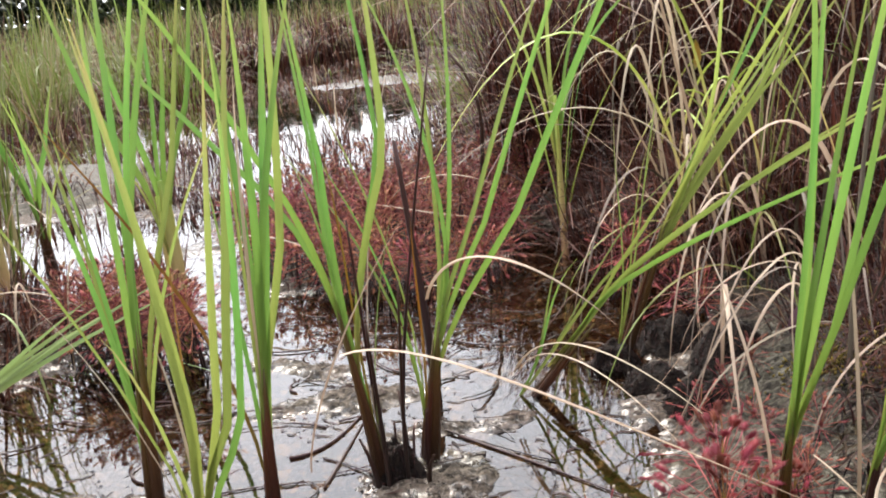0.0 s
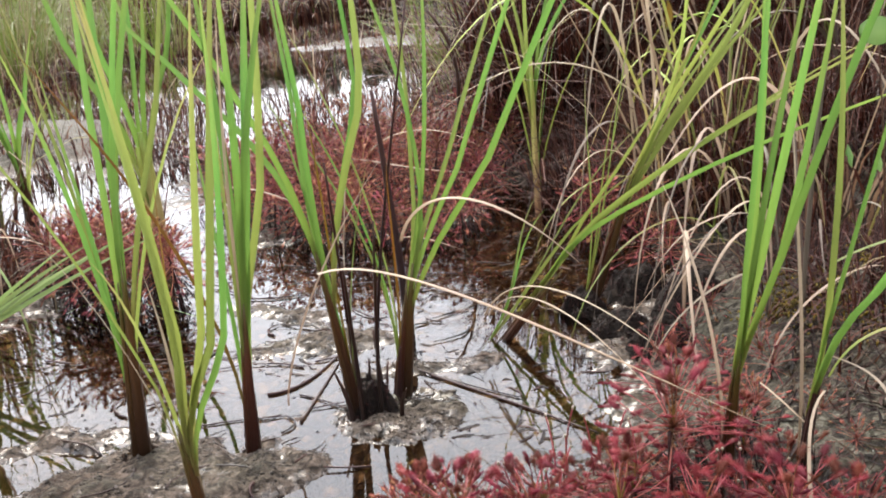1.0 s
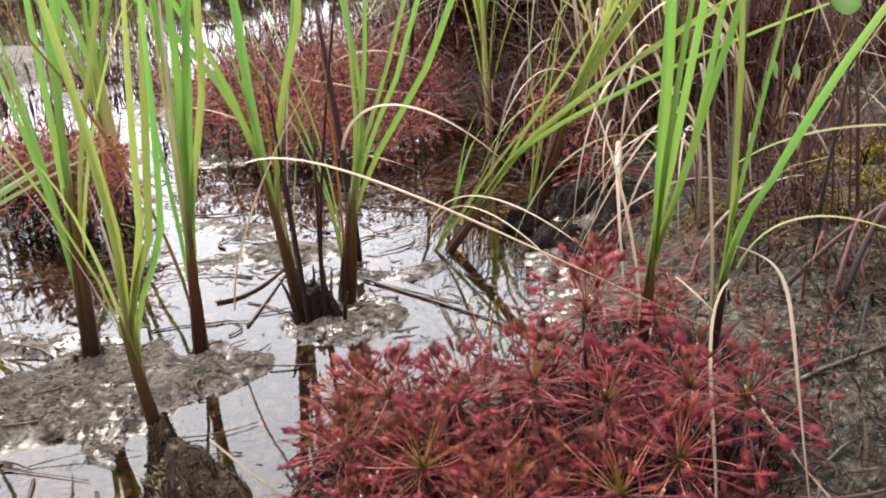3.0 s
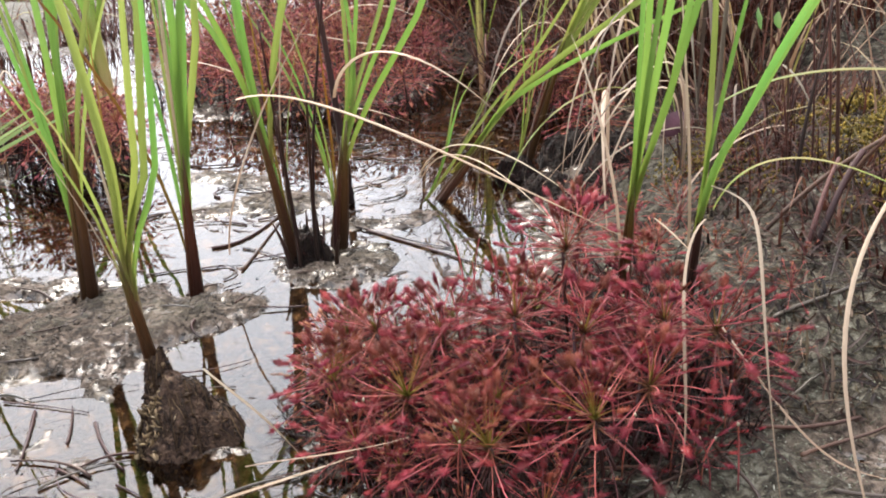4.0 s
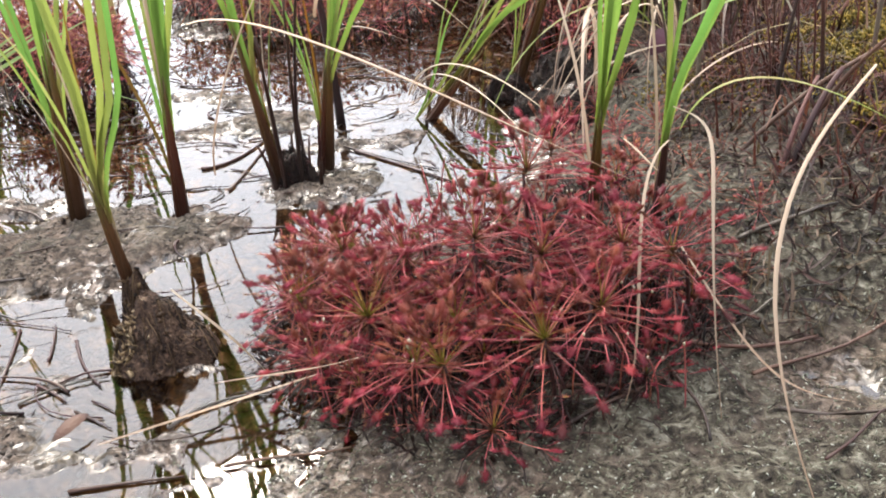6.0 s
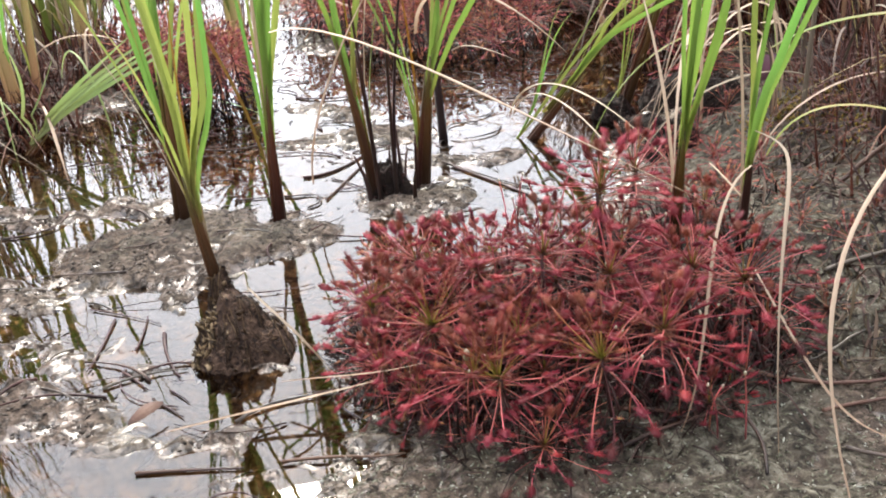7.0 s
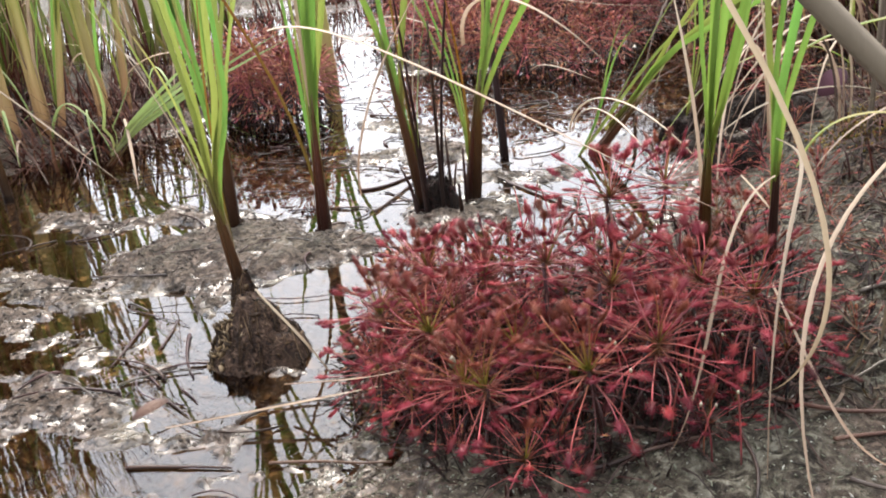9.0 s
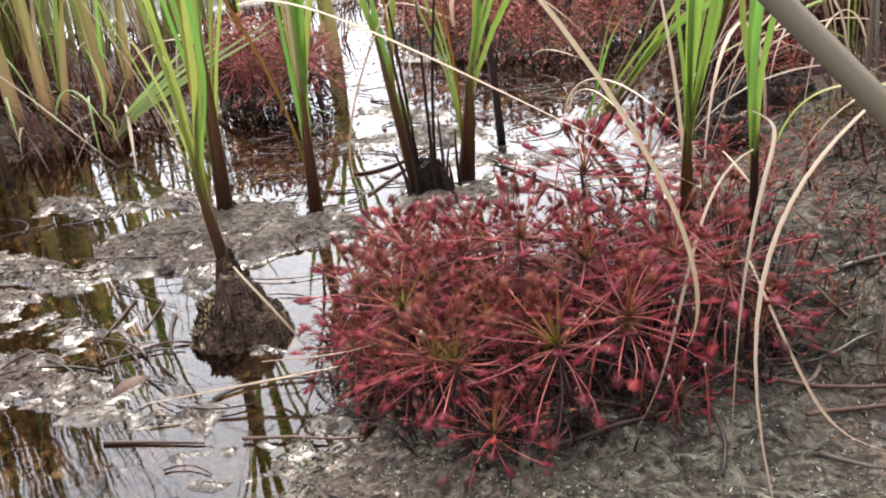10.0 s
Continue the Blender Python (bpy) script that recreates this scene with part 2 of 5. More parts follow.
LEAF_BROWN = leafy("dead_leaf", [(0.0, (0.018, 0.009, 0.008)), (1.0, (0.045, 0.021, 0.018))], 0.5, 0.1)
LEAF_PURPLE = leafy("purplish_leaf", [(0.0, (0.035, 0.014, 0.017)), (1.0, (0.09, 0.034, 0.042))], 0.5, 0.2, streak=(40, 40, 40), relief=0.6)
LEAF_GREEN = leafy("round_leaf", [(0.0, (0.07, 0.15, 0.035)), (1.0, (0.15, 0.25, 0.07))], 0.45, 0.3)


def meadow(name, stops, spread=0.0, bright=0.0):
    """Grass that nobody could count: each blade takes its own tint, and each plant too where spread is given."""
    m, n, l, b = material(name)
    g = n.new("ShaderNodeNewGeometry")
    r = ramp(n, stops)
    l.new(g.outputs["Random Per Island"], r.inputs["Fac"])
    colour = vary(n, l, r.outputs["Color"], spread, bright) if spread else r.outputs["Color"]
    l.new(colour, b.inputs["Base Color"])
    b.inputs["Roughness"].default_value = 0.5
    b.inputs["Specular IOR Level"].default_value = 0.2
    tr = n.new("ShaderNodeBsdfTranslucent")
    l.new(colour, tr.inputs["Color"])
    mx = n.new("ShaderNodeMixShader")
    mx.inputs["Fac"].default_value = 0.3
    l.new(b.outputs["BSDF"], mx.inputs[1])
    l.new(tr.outputs["BSDF"], mx.inputs[2])
    l.new(mx.outputs["Shader"], n["Material Output"].inputs["Surface"])
    return m


GRASS_FRESH = meadow("fresh_sedge", [(0.0, (0.09504, 0.1296, 0.0216)), (0.4, (0.1296, 0.1641, 0.03456)), (0.7, (0.1728, 0.1815, 0.06048)), (0.9, (0.216, 0.1728, 0.09504)), (1.0, (0.09504, 0.0432, 0.02592))])
GRASS_DRY = meadow("dry_sedge", [(0.0, (0.04, 0.013, 0.009)), (0.3, (0.10, 0.04, 0.025)), (0.55, (0.20, 0.125, 0.075)), (0.8, (0.34, 0.25, 0.17)), (0.92, (0.18, 0.16, 0.05)), (1.0, (0.26, 0.22, 0.07))])
THATCH = meadow("red_thatch", [(0.0, (0.009, 0.003, 0.0024)), (0.45, (0.036, 0.0105, 0.0073)), (0.8, (0.085, 0.027, 0.018)), (1.0, (0.15, 0.072, 0.043))])
CRUMBS = meadow("litter_crumbs", [(0.0, (0.00864, 0.006048, 0.004848)), (0.5, (0.02419, 0.01814, 0.01382)), (0.85, (0.05184, 0.04147, 0.03283)), (1.0, (0.0864, 0.07428, 0.06048))])
ALGAE = meadow("algal_scraps", [(0.0, (0.016, 0.0135, 0.009)), (0.3, (0.06, 0.058, 0.036)), (0.6, (0.125, 0.13, 0.088)), (0.85, (0.20, 0.205, 0.155)), (1.0, (0.38, 0.38, 0.33))])
ROOT_BITS = meadow("root_scraps", [(0.0, (0.00608, 0.0032, 0.0018)), (0.5, (0.0228, 0.01152, 0.0054)), (0.8, (0.0684, 0.03968, 0.018)), (1.0, (0.1444, 0.096, 0.051))])
BANK_BITS = meadow("bank_scraps", [(0.0, (0.005, 0.003, 0.0026)), (0.35, (0.02, 0.0105, 0.0085)), (0.65, (0.055, 0.028, 0.022)), (0.85, (0.065, 0.048, 0.02)), (0.95, (0.13, 0.09, 0.065)), (1.0, (0.24, 0.185, 0.14))])
MUD_BITS = meadow("mud_crumbs", [(0.0, (0.008, 0.0062, 0.005)), (0.25, (0.038, 0.030, 0.024)), (0.6, (0.10, 0.081, 0.067)), (0.92, (0.14, 0.116, 0.098)), (1.0, (0.19, 0.16, 0.137))])
TAN_BITS = meadow("tan_scales", [(0.0, (0.02, 0.012, 0.007)), (0.4, (0.09, 0.06, 0.03)), (0.75, (0.22, 0.15, 0.08)), (1.0, (0.40, 0.32, 0.21))])
MOSS_GREEN = meadow("moss_tips", [(0.0, (0.045, 0.034, 0.006)), (0.4, (0.12, 0.092, 0.013)), (0.8, (0.24, 0.17, 0.024)), (1.0, (0.38, 0.26, 0.05))])
# near-black: shade under the sundew beds, and rotting scraps in pools and roots
UNDER = meadow("shade_and_dark_litter", [(0.0, (0.005, 0.0027, 0.0023)), (0.6, (0.015, 0.006, 0.005)), (1.0, (0.05, 0.017, 0.0135))])
FAR_LEAVES = meadow("far_foliage", [(0.0, (0.00864, 0.0144, 0.00432)), (1.0, (0.02016, 0.0288, 0.00864))])

# ---- ground ----
rng = np.random.default_rng(7)
LATTICE = rng.random((256, 256))


def vnoise(x, y):
    """Smooth value noise, 0 to 1."""
    x, y = np.asarray(x, float), np.asarray(y, float)
    i, j = np.floor(x).astype(int), np.floor(y).astype(int)
    u, v = x - i, y - j
    u, v = u * u * (3 - 2 * u), v * v * (3 - 2 * v)
    a, b = LATTICE[i % 256, j % 256], LATTICE[(i + 1) % 256, j % 256]
    c, d = LATTICE[i % 256, (j + 1) % 256], LATTICE[(i + 1) % 256, (j + 1) % 256]
    return (a * (1 - u) + b * u) * (1 - v) + (c * (1 - u) + d * u) * v


def fbm(x, y, scale, octaves=4):
    total, gain = 0.0, 0.5
    for k in range(octaves):
        total = total + gain * (vnoise(x * scale + 17.3 * k, y * scale - 9.1 * k) - 0.5)
        scale, gain = scale * 2.1, gain * 0.5
    return total


# islands, banks and mounds: middle, half-widths, turn, height over the water
MOUNDS_RIGHT = [
    (0.43, 0.72, 0.175, 0.19, 0, 0.035), (0.70, 0.55, 0.36, 0.24, 0, 0.024), (0.62, 0.93, 0.20, 0.18, 0, 0.066),
    (0.92, 1.2, 0.36, 0.45, 0, 0.10), (0.68, 1.42, 0.14, 0.32, 0, 0.04), (1.02, 2.15, 0.40, 0.55, 0, 0.20),
    (0.62, 2.85, 0.50, 0.30, 0, 0.34), (1.9, 2.2, 0.9, 2.0, 0, 0.22),
]
MOUNDS_MIDDLE = [
    (-0.09, 0.92, 0.12, 0.09, 10, 0.013), (-0.01, 0.91, 0.07, 0.10, 0, 0.012), (0.005, 0.80, 0.03, 0.05, 15, 0.006), (0.02, 0.99, 0.05, 0.03, 0, 0.007), (-0.29, 1.02, 0.15, 0.045, 12, 0.006),
    (0.09, 0.725, 0.04, 0.036, 0, 0.004), (0.12, 1.085, 0.075, 0.05, 20, 0.004),
    (0.17, 1.21, 0.10, 0.028, 25, 0.008), (0.02, 1.33, 0.15, 0.04, 10, 0.006), (-0.1, 1.46, 0.12, 0.03, -10, 0.004),
    (-0.11, 0.62, 0.07, 0.025, -20, 0.003), (0.17, 0.55, 0.05, 0.02, 30, 0.002), (-0.22, 0.72, 0.07, 0.02, 20, 0.003),
    (-0.10, 0.68, 0.13, 0.045, -15, 0.0015), (-0.02, 0.58, 0.10, 0.03, 10, 0.0015), (0.084, 0.573, 0.07, 0.03, 25, 0.004), (0.197, 0.534, 0.05, 0.02, 10, 0.003), (-0.28, 0.80, 0.12, 0.04, -10, 0.003), (-0.16, 0.79, 0.10, 0.03, 10, 0.004),
]
MOUNDS_BACK = [
    (-0.14, 2.10, 0.22, 0.22, 0, 0.03), (-0.05, 2.6, 0.5, 0.3, 0, 0.05), (-0.80, 1.50, 0.24, 0.20, 0, 0.016),
    (-1.25, 1.4, 0.40, 0.5, 0, 0.05), (-0.62, 2.25, 0.16, 0.07, 0, 0.008), (-0.95, 2.75, 0.25, 0.10, 20, 0.01),
    (-0.30, 3.1, 0.45, 0.14, -10, 0.012), (-1.9, 3.2, 0.6, 0.5, 0, 0.09), (-1.4, 4.2, 0.7, 0.2, 10, 0.012), (-0.4, 4.7, 0.5, 0.2, -5, 0.015), (-2.6, 5.2, 0.8, 0.3, 0, 0.02), (-1.0, 5.9, 0.9, 0.25, 8, 0.015), (0.6, 5.4, 0.6, 0.5, 0, 0.03), (-3.4, 6.8, 1.2, 0.4, 0, 0.03), (-0.6, 7.4, 1.5, 0.4, 0, 0.03),
]


def ground_z(x, y):
    x, y = np.asarray(x, float), np.asarray(y, float)
    h = -0.014 + 0.035 * np.clip((y - 10.5) / 2.0, 0, 1) + 0.06 * np.clip((np.abs(x + 1.6 * fbm(x, y, 0.9, 3)) - 1.9 - 0.5 * np.clip(y - 2, 0, 6)) / 2, 0, 1)
    h = h + 0.06 * np.clip((-0.1 - y + 1.2 * fbm(x + 3, y, 1.1, 3)) / 1.5, 0, 1)
    wx, wy = x + 0.12 * fbm(x, y, 6.0, 2) + 0.05 * fbm(x, y, 24.0, 3), y + 0.12 * fbm(x + 40, y + 11, 6.0, 2) + 0.05 * fbm(x + 9, y, 24.0, 3)
    for cx, cy, rx, ry, deg, top in MOUNDS_RIGHT + MOUNDS_MIDDLE + MOUNDS_BACK:
        ca, sa = math.cos(radians(deg)), math.sin(radians(deg))
        dx, dy = wx - cx, wy - cy
        r = np.sqrt(((dx * ca + dy * sa) / rx) ** 2 + ((-dx * sa + dy * ca) / ry) ** 2)
        s = np.clip((1.8 - r) / 1.5, 0, 1)
        h = np.maximum(h, -0.014 + (top + 0.014) * s * s * (3 - 2 * s))
    # shoals in the nearest pool, and a brown puddle in the near bank
    h = h + 0.003 * np.exp(-((x + 0.12) / 0.16) ** 2 - ((y - 0.58) / 0.10) ** 2)
    h = h - 0.022 * np.exp(-(((wx - 0.68) / 0.085) ** 2 + ((wy - 0.64) / 0.06) ** 2))
    # trodden-looking lumps and wrinkles
    lumps = 0.5 - np.abs(vnoise(x * 27 + 2.5 * fbm(x, y, 9.0, 2), y * 33) - 0.5) * 2
    near = np.clip(1.3 - np.maximum(np.maximum(np.abs(x) - 0.85, y - 2.3), 0.3 - y) / 0.6, 0.0, 1.0)
    h = h + (0.020 * fbm(x, y, 14.0, 3) + 0.006 * lumps + 0.011 * fbm(x + 5, y + 3, 75.0, 4)) * near
    return h + (0.035 * fbm(x, y, 1.7, 3) - 0.010) * np.clip((y - 3.0) / 3, 0, 1)


def steps(fine_lo, fine_hi, fine, far):
    mid = np.arange(fine_lo, fine_hi, fine)
    out = [fine]
    while sum(out) < far:
        out.append(out[-1] * 1.22)
    grow = np.cumsum(out)
    return np.concatenate([fine_lo - grow[::-1], mid, mid[-1] + grow])


def sheet(name, xs, ys, height, mat):
    gx, gy = np.meshgrid(xs, ys)
    co = np.stack([gx, gy, height(gx, gy)], -1).reshape(-1, 3)
    k = np.arange(len(xs) * len(ys)).reshape(len(ys), len(xs))
    faces = np.stack([k[:-1, :-1], k[:-1, 1:], k[1:, 1:], k[1:, :-1]], -1).reshape(-1, 4)
    me = bpy.data.meshes.new(name)
    me.from_pydata(co.tolist(), [], faces.tolist())
    me.polygons.foreach_set("use_smooth", [True] * len(me.polygons))
    me.materials.append(mat)
    return new(name, me)


ground = tagged(sheet("ground", steps(-0.65, 0.85, 0.0033, 400), steps(0.34, 2.0, 0.0036, 400), ground_z, MUD),
                "wet grey-brown mud with low islands and banks", "mud", kind="structure")
water = tagged(sheet("water", np.array([-11.0, -2, 2, 8]), np.array([-4.0, 0, 3, 11.6]), lambda x, y: 0 * x, WATER),
               "still brown peaty water mirroring the pale sky", "water", kind="structure")

# ---- shapes ----
class Geo:
    """Vertices and faces on their way to one mesh."""

    def __init__(self):
        self.v, self.f = [], []

    def ribbon(self, pts, widths, side, fold=0.25):
        """A grass blade: a strip with a folded middle rib along pts."""
        side = Vector(side).normalized()
        n0 = len(self.v)
        for k, (p, w) in enumerate(zip(pts, widths)):
            a, b = pts[max(k - 1, 0)], pts[min(k + 1, len(pts) - 1)]
            along = (b - a).normalized()
            s = (side - along * side.dot(along)).normalized()
            up = s.cross(along)
            self.v += [p - s * w / 2, p + up * w * fold, p + s * w / 2]
            if k:
                i = n0 + 3 * k
                self.f += [(i - 3, i - 2, i + 1, i), (i - 2, i - 1, i + 2, i + 1)]

    def tube(self, pts, radii, sides=6, flat=1.0, side=(1, 0, 0)):
        side = Vector(side).normalized()
        n0 = len(self.v)
        for k, (p, r) in enumerate(zip(pts, radii)):
            a, b = pts[max(k - 1, 0)], pts[min(k + 1, len(pts) - 1)]
            along = (b - a).normalized()
            s = side - along * side.dot(along)
            s = s.normalized() if s.length > 1e-4 else along.orthogonal().normalized()
            u = s.cross(along)
            for j in range(sides):
                q = 2 * math.pi * j / sides
                self.v.append(p + s * (r * math.cos(q)) + u * (r * flat * math.sin(q)))
            if k:
                i = n0 + sides * k
                for j in range(sides):
                    jj = (j + 1) % sides
                    self.f.append((i - sides + j, i - sides + jj, i + jj, i + j))
        self.f.append(tuple(n0 + sides - 1 - j for j in range(sides)))
        last = n0 + sides * (len(pts) - 1)
        self.f.append(tuple(last + j for j in range(sides)))

    def pad(self, centre, along, up, length, width, thick, rings=3, sides=6):
        """A small cushion, longer than wide."""
        across = along.cross(up).normalized()
        n0 = len(self.v)
        self.v.append(centre - along * length / 2)
        for k in range(1, rings + 1):
            u = k / (rings + 1)
            r = math.sin(math.pi * u) ** 0.6
            for j in range(sides):
                q = 2 * math.pi * j / sides
                self.v.append(centre + along * (length * (u - 0.5)) + across * (r * width / 2 * math.cos(q)) + up * (r * thick / 2 * math.sin(q)))
        self.v.append(centre + along * length / 2)
        end = len(self.v) - 1
        for j in range(sides):
            jj = (j + 1) % sides
            self.f.append((n0, n0 + 1 + jj, n0 + 1 + j))
            for k in range(rings - 1):
                a = n0 + 1 + sides * k
                self.f.append((a + j, a + jj, a + sides + jj, a + sides + j))
            a = n0 + 1 + sides * (rings - 1)
            self.f.append((a + j, a + jj, end))

    def spike(self, root, tip, r):
        d = (tip - root).normalized()
        s = d.orthogonal().normalized() * r
        n0 = len(self.v)
        self.v += [root + s, root - s * 0.5 + d.cross(s) * 0.87, root - s * 0.5 - d.cross(s) * 0.87, tip]
        self.f += [(n0, n0 + 1, n0 + 3), (n0 + 1, n0 + 2, n0 + 3), (n0 + 2, n0, n0 + 3)]

    def mesh(self, name, mat, smooth=True):
        me = bpy.data.meshes.new(name)
        me.from_pydata([tuple(p) for p in self.v], [], self.f)
        if smooth:
            me.polygons.foreach_set("use_smooth", [True] * len(me.polygons))
        me.materials.append(mat)
        return me


def part(name, geo, mat, parent, label=""):
    ob = new(name, geo if isinstance(geo, bpy.types.Mesh) else geo.mesh(name, mat))
    ob.parent = parent
    if label:
        ob["label"] = label
    return ob


def thing(name, at, label, category, group="", kind=""):
    ob = new(name)
    ob.empty_display_size = 0.02
    ob.location = at
    return tagged(ob, label, category, group, kind)


GRID_X, GRID_Y, GRID_STEP = -2.0, 0.0, 0.005
GRID = ground_z(*np.meshgrid(np.arange(GRID_X, 2.01, GRID_STEP), np.arange(GRID_Y, 4.01, GRID_STEP)))


def z_at(x, y):
    """The ground's height, looked up on a fine lattice near the camera."""
    u, v = (x - GRID_X) / GRID_STEP, (y - GRID_Y) / GRID_STEP
    i, j = int(u), int(v)
    if not (0 < u < GRID.shape[1] - 2 and 0 < v < GRID.shape[0] - 2):
        return float(ground_z(x, y))
    u, v = u - i, v - j
    return float((GRID[j, i] * (1 - u) + GRID[j, i + 1] * u) * (1 - v) + (GRID[j + 1, i] * (1 - u) + GRID[j + 1, i + 1] * u) * v)


def bezier(a, b, c, d, n):
    a, b, c, d = Vector(a), Vector(b), Vector(c), Vector(d)
    out = []
    for k in range(n + 1):
        u = k / n
        out.append(a * (1 - u) ** 3 + b * (3 * u * (1 - u) ** 2) + c * (3 * u * u * (1 - u)) + d * u ** 3)
    return out


# ---- reeds ----
def blade_points(dx, dz, bow, f, dy, reach, n=14):
    """From the base through a lean (dx over the height dz) with a sideways bow, on up to the height reach."""
    pts = []
    top = reach / dz
    for k in range(n + 1):
        u = top * k / n
        v = min(u, 1.7)
        pts.append(Vector((dx * u + bow * v * (1 - v) / (f * (1 - f)) * min(1, u * 2), dy * u * u, dz * u)))
    return pts


def blade_widths(w, n, start=0.55):
    out = []
    for k in range(n + 1):
        u = k / n
        out.append(w * (start + (1 - start) * min(1, u * 5)) * (1 - max(0, (u - 0.45) / 0.55) ** 1.6 * 0.97))
    return out


def reed(at, blades, sheath=(0.009, 0.17), lean=(0.0, 0.0), colour=None, skin=None, width=0.0095, reach=0.62, name="reed_tuft", thin=4, blunt=False, toward=0.0,
         label="tall green sedge tuft with a wet brown base standing in mud", group="reed tufts"):
    """A sedge tuft: a brown sheath of stacked leaf bases, and its blades. blades: dx, dz, bow, f."""
    colour, skin = colour or GREEN, skin or SHEATH
    rnd = random.Random(int(abs(at[0]) * 7919 + abs(at[1]) * 104729))
    tuft = thing(name, at, label, "reed", group)
    r, tall = sheath
    dx0 = sum(b[0] / b[1] for b in blades) / len(blades) * 0.75 + lean[0]
    for k in range(4):
        g = Geo()
        q = k * 1.7 + rnd.random()
        off = Vector((math.cos(q), math.sin(q), 0)) * r * 0.42
        h = tall * (0.72 + 0.13 * k)
        pts = [Vector((off.x * (1 - u * 0.3) + dx0 * h * u, off.y * (1 - u * 0.3) + lean[1] * h * u, -0.03 + (h + 0.03) * u)) for u in [j / 6 for j in range(7)]]
        g.tube(pts, [r * (0.78 - (0.30 if blunt else 0.66) * (j / 6) ** 1.8) for j in range(7)], 7, 0.6, (math.cos(q + 1), math.sin(q + 1), 0))
        part("sheath", g, skin, tuft)
    for k, (dx, dz, bow, f) in enumerate(blades):
        n = 14
        g = Geo()
        dy = rnd.uniform(-0.05, 0.05)
        pts = blade_points(dx, dz, bow, f, dy, reach * rnd.uniform(0.88, 1.12), n)
        pts = [p + Vector((0, toward * p.z, 0)) for p in pts]
        off = Vector((rnd.uniform(-1, 1), rnd.uniform(-1, 1), 0)) * r * 0.35
        # low down the blade follows the sheath
        pts = [p + off + Vector((dx0 * p.z - p.x, lean[1] * p.z - p.y, 0)) * max(0, min(1, 1 - (p.z - 0.5 * tall) / (1.3 * tall))) for p in pts]
        # the blade leaves the sheath part of the way up
        pts = [p for p in pts if p.z > tall * 0.5]
        n = len(pts) - 1
        turn = rnd.uniform(-0.6, 0.6)
        g.ribbon(pts, blade_widths(width * rnd.uniform(0.62, 1.0), n), (math.cos(turn), math.sin(turn), 0), 0.22 * rnd.choice((-1, 1)))
        part("blade", g, colour if rnd.random() < 0.8 else (LIME if colour is GREEN else GREEN), tuft)
    for k in range(thin):
        g = Geo()
        dx, dy = dx0 * 0.4 + rnd.gauss(0, 0.13), rnd.gauss(0, 0.10)
        top = reach * rnd.uniform(0.5, 0.95)
        pts = bezier((0, 0, 0), (dx0 * top * 0.3, 0, top * 0.33), (dx * top * 0.7, dy * top * 0.5, top * 0.7), (dx * top * 1.5, dy * top * 1.4, top * rnd.uniform(0.85, 1.0)), 10)
        turn = rnd.uniform(-1.2, 1.2)
        g.ribbon(pts, blade_widths(width * rnd.uniform(0.3, 0.55), 10), (math.cos(turn), math.sin(turn), 0), 0.2)
        part("blade", g, rnd.choice((GREEN, LIME, LIME, ORANGE if rnd.random() < 0.4 else STRAW)), tuft)
    return tuft


def on(x, y, sink=0.004):
    return (x, y, max(z_at(x, y), -0.02) - sink)


reed(on(-0.117, 0.977), [(0.017, 0.474, 0.004, 0.78), (0.065, 0.470, -0.013, 0.66), (-0.002, 0.476, 0.004, 0.72), (0.045, 0.441, -0.011, 0.71), (0.10, 0.47, 0.0, 0.5)],
     (0.0105, 0.20), width=0.0095)
reed((0.055, 0.755, 0.045), [(-0.088, 0.271, 0.019, 0.71), (-0.020, 0.382, 0.008, 0.74), (0.022, 0.377, 0.0, 0.69), (0.044, 0.376, 0.0, 0.72), (0.085, 0.374, 0.004, 0.6),
                             (0.062, 0.365, 0.002, 0.60), (0.008, 0.36, 0.004, 0.61)],
     (0.0075, 0.10), lean=(-0.16, -0.05), width=0.0066, reach=0.5, colour=LIME, toward=-0.15, label="yellow-green sedge tuft leaning on a dark root mound")
reed(on(0.001, 0.997), [(0.046, 0.471, 0.0, 0.77), (0.078, 0.468, -0.014, 0.72), (0.060, 0.470, 0.008, 0.8), (0.010, 0.475, 0.010, 0.56), (0.036, 0.406, 0.003, 0.58)],
     (0.0095, 0.16), width=0.0105, label="upright green sedge tuft, dark brown stalk, at the water's edge")
reed(on(0.107, 1.075), [(-0.024, 0.434, -0.003, 0.65), (-0.070, 0.267, 0.018, 0.78), (0.042, 0.440, 0.010, 0.61), (0.024, 0.442, 0.016, 0.67), (-0.047, 0.378, 0.002, 0.60), (-0.06, 0.33, 0.01, 0.6)],
     (0.0085, 0.20), lean=(-0.1, 0), width=0.008, label="sparse green sedge tuft with blackened rotting base")
reed(on(0.137, 1.137), [(0.029, 0.446, 0.016, 0.65), (0.065, 0.443, 0.011, 0.73), (0.153, 0.419, -0.004, 0.57), (0.167, 0.365, -0.002, 0.67), (0.116, 0.369, -0.005, 0.67), (0.029, 0.375, 0.027, 0.58)],
     (0.0115, 0.15), width=0.0075)
reed(on(0.217, 1.313), [(0.413, 0.286, -0.071, 0.70), (0.288, 0.389, 0.012, 0.57), (0.266, 0.246, -0.027, 0.56), (0.284, 0.255, -0.034, 0.65)],
     (0.008, 0.10), lean=(0.2, 0), width=0.009, reach=0.40, colour=LIME, label="yellow-green sedge tuft leaning far over the pool")
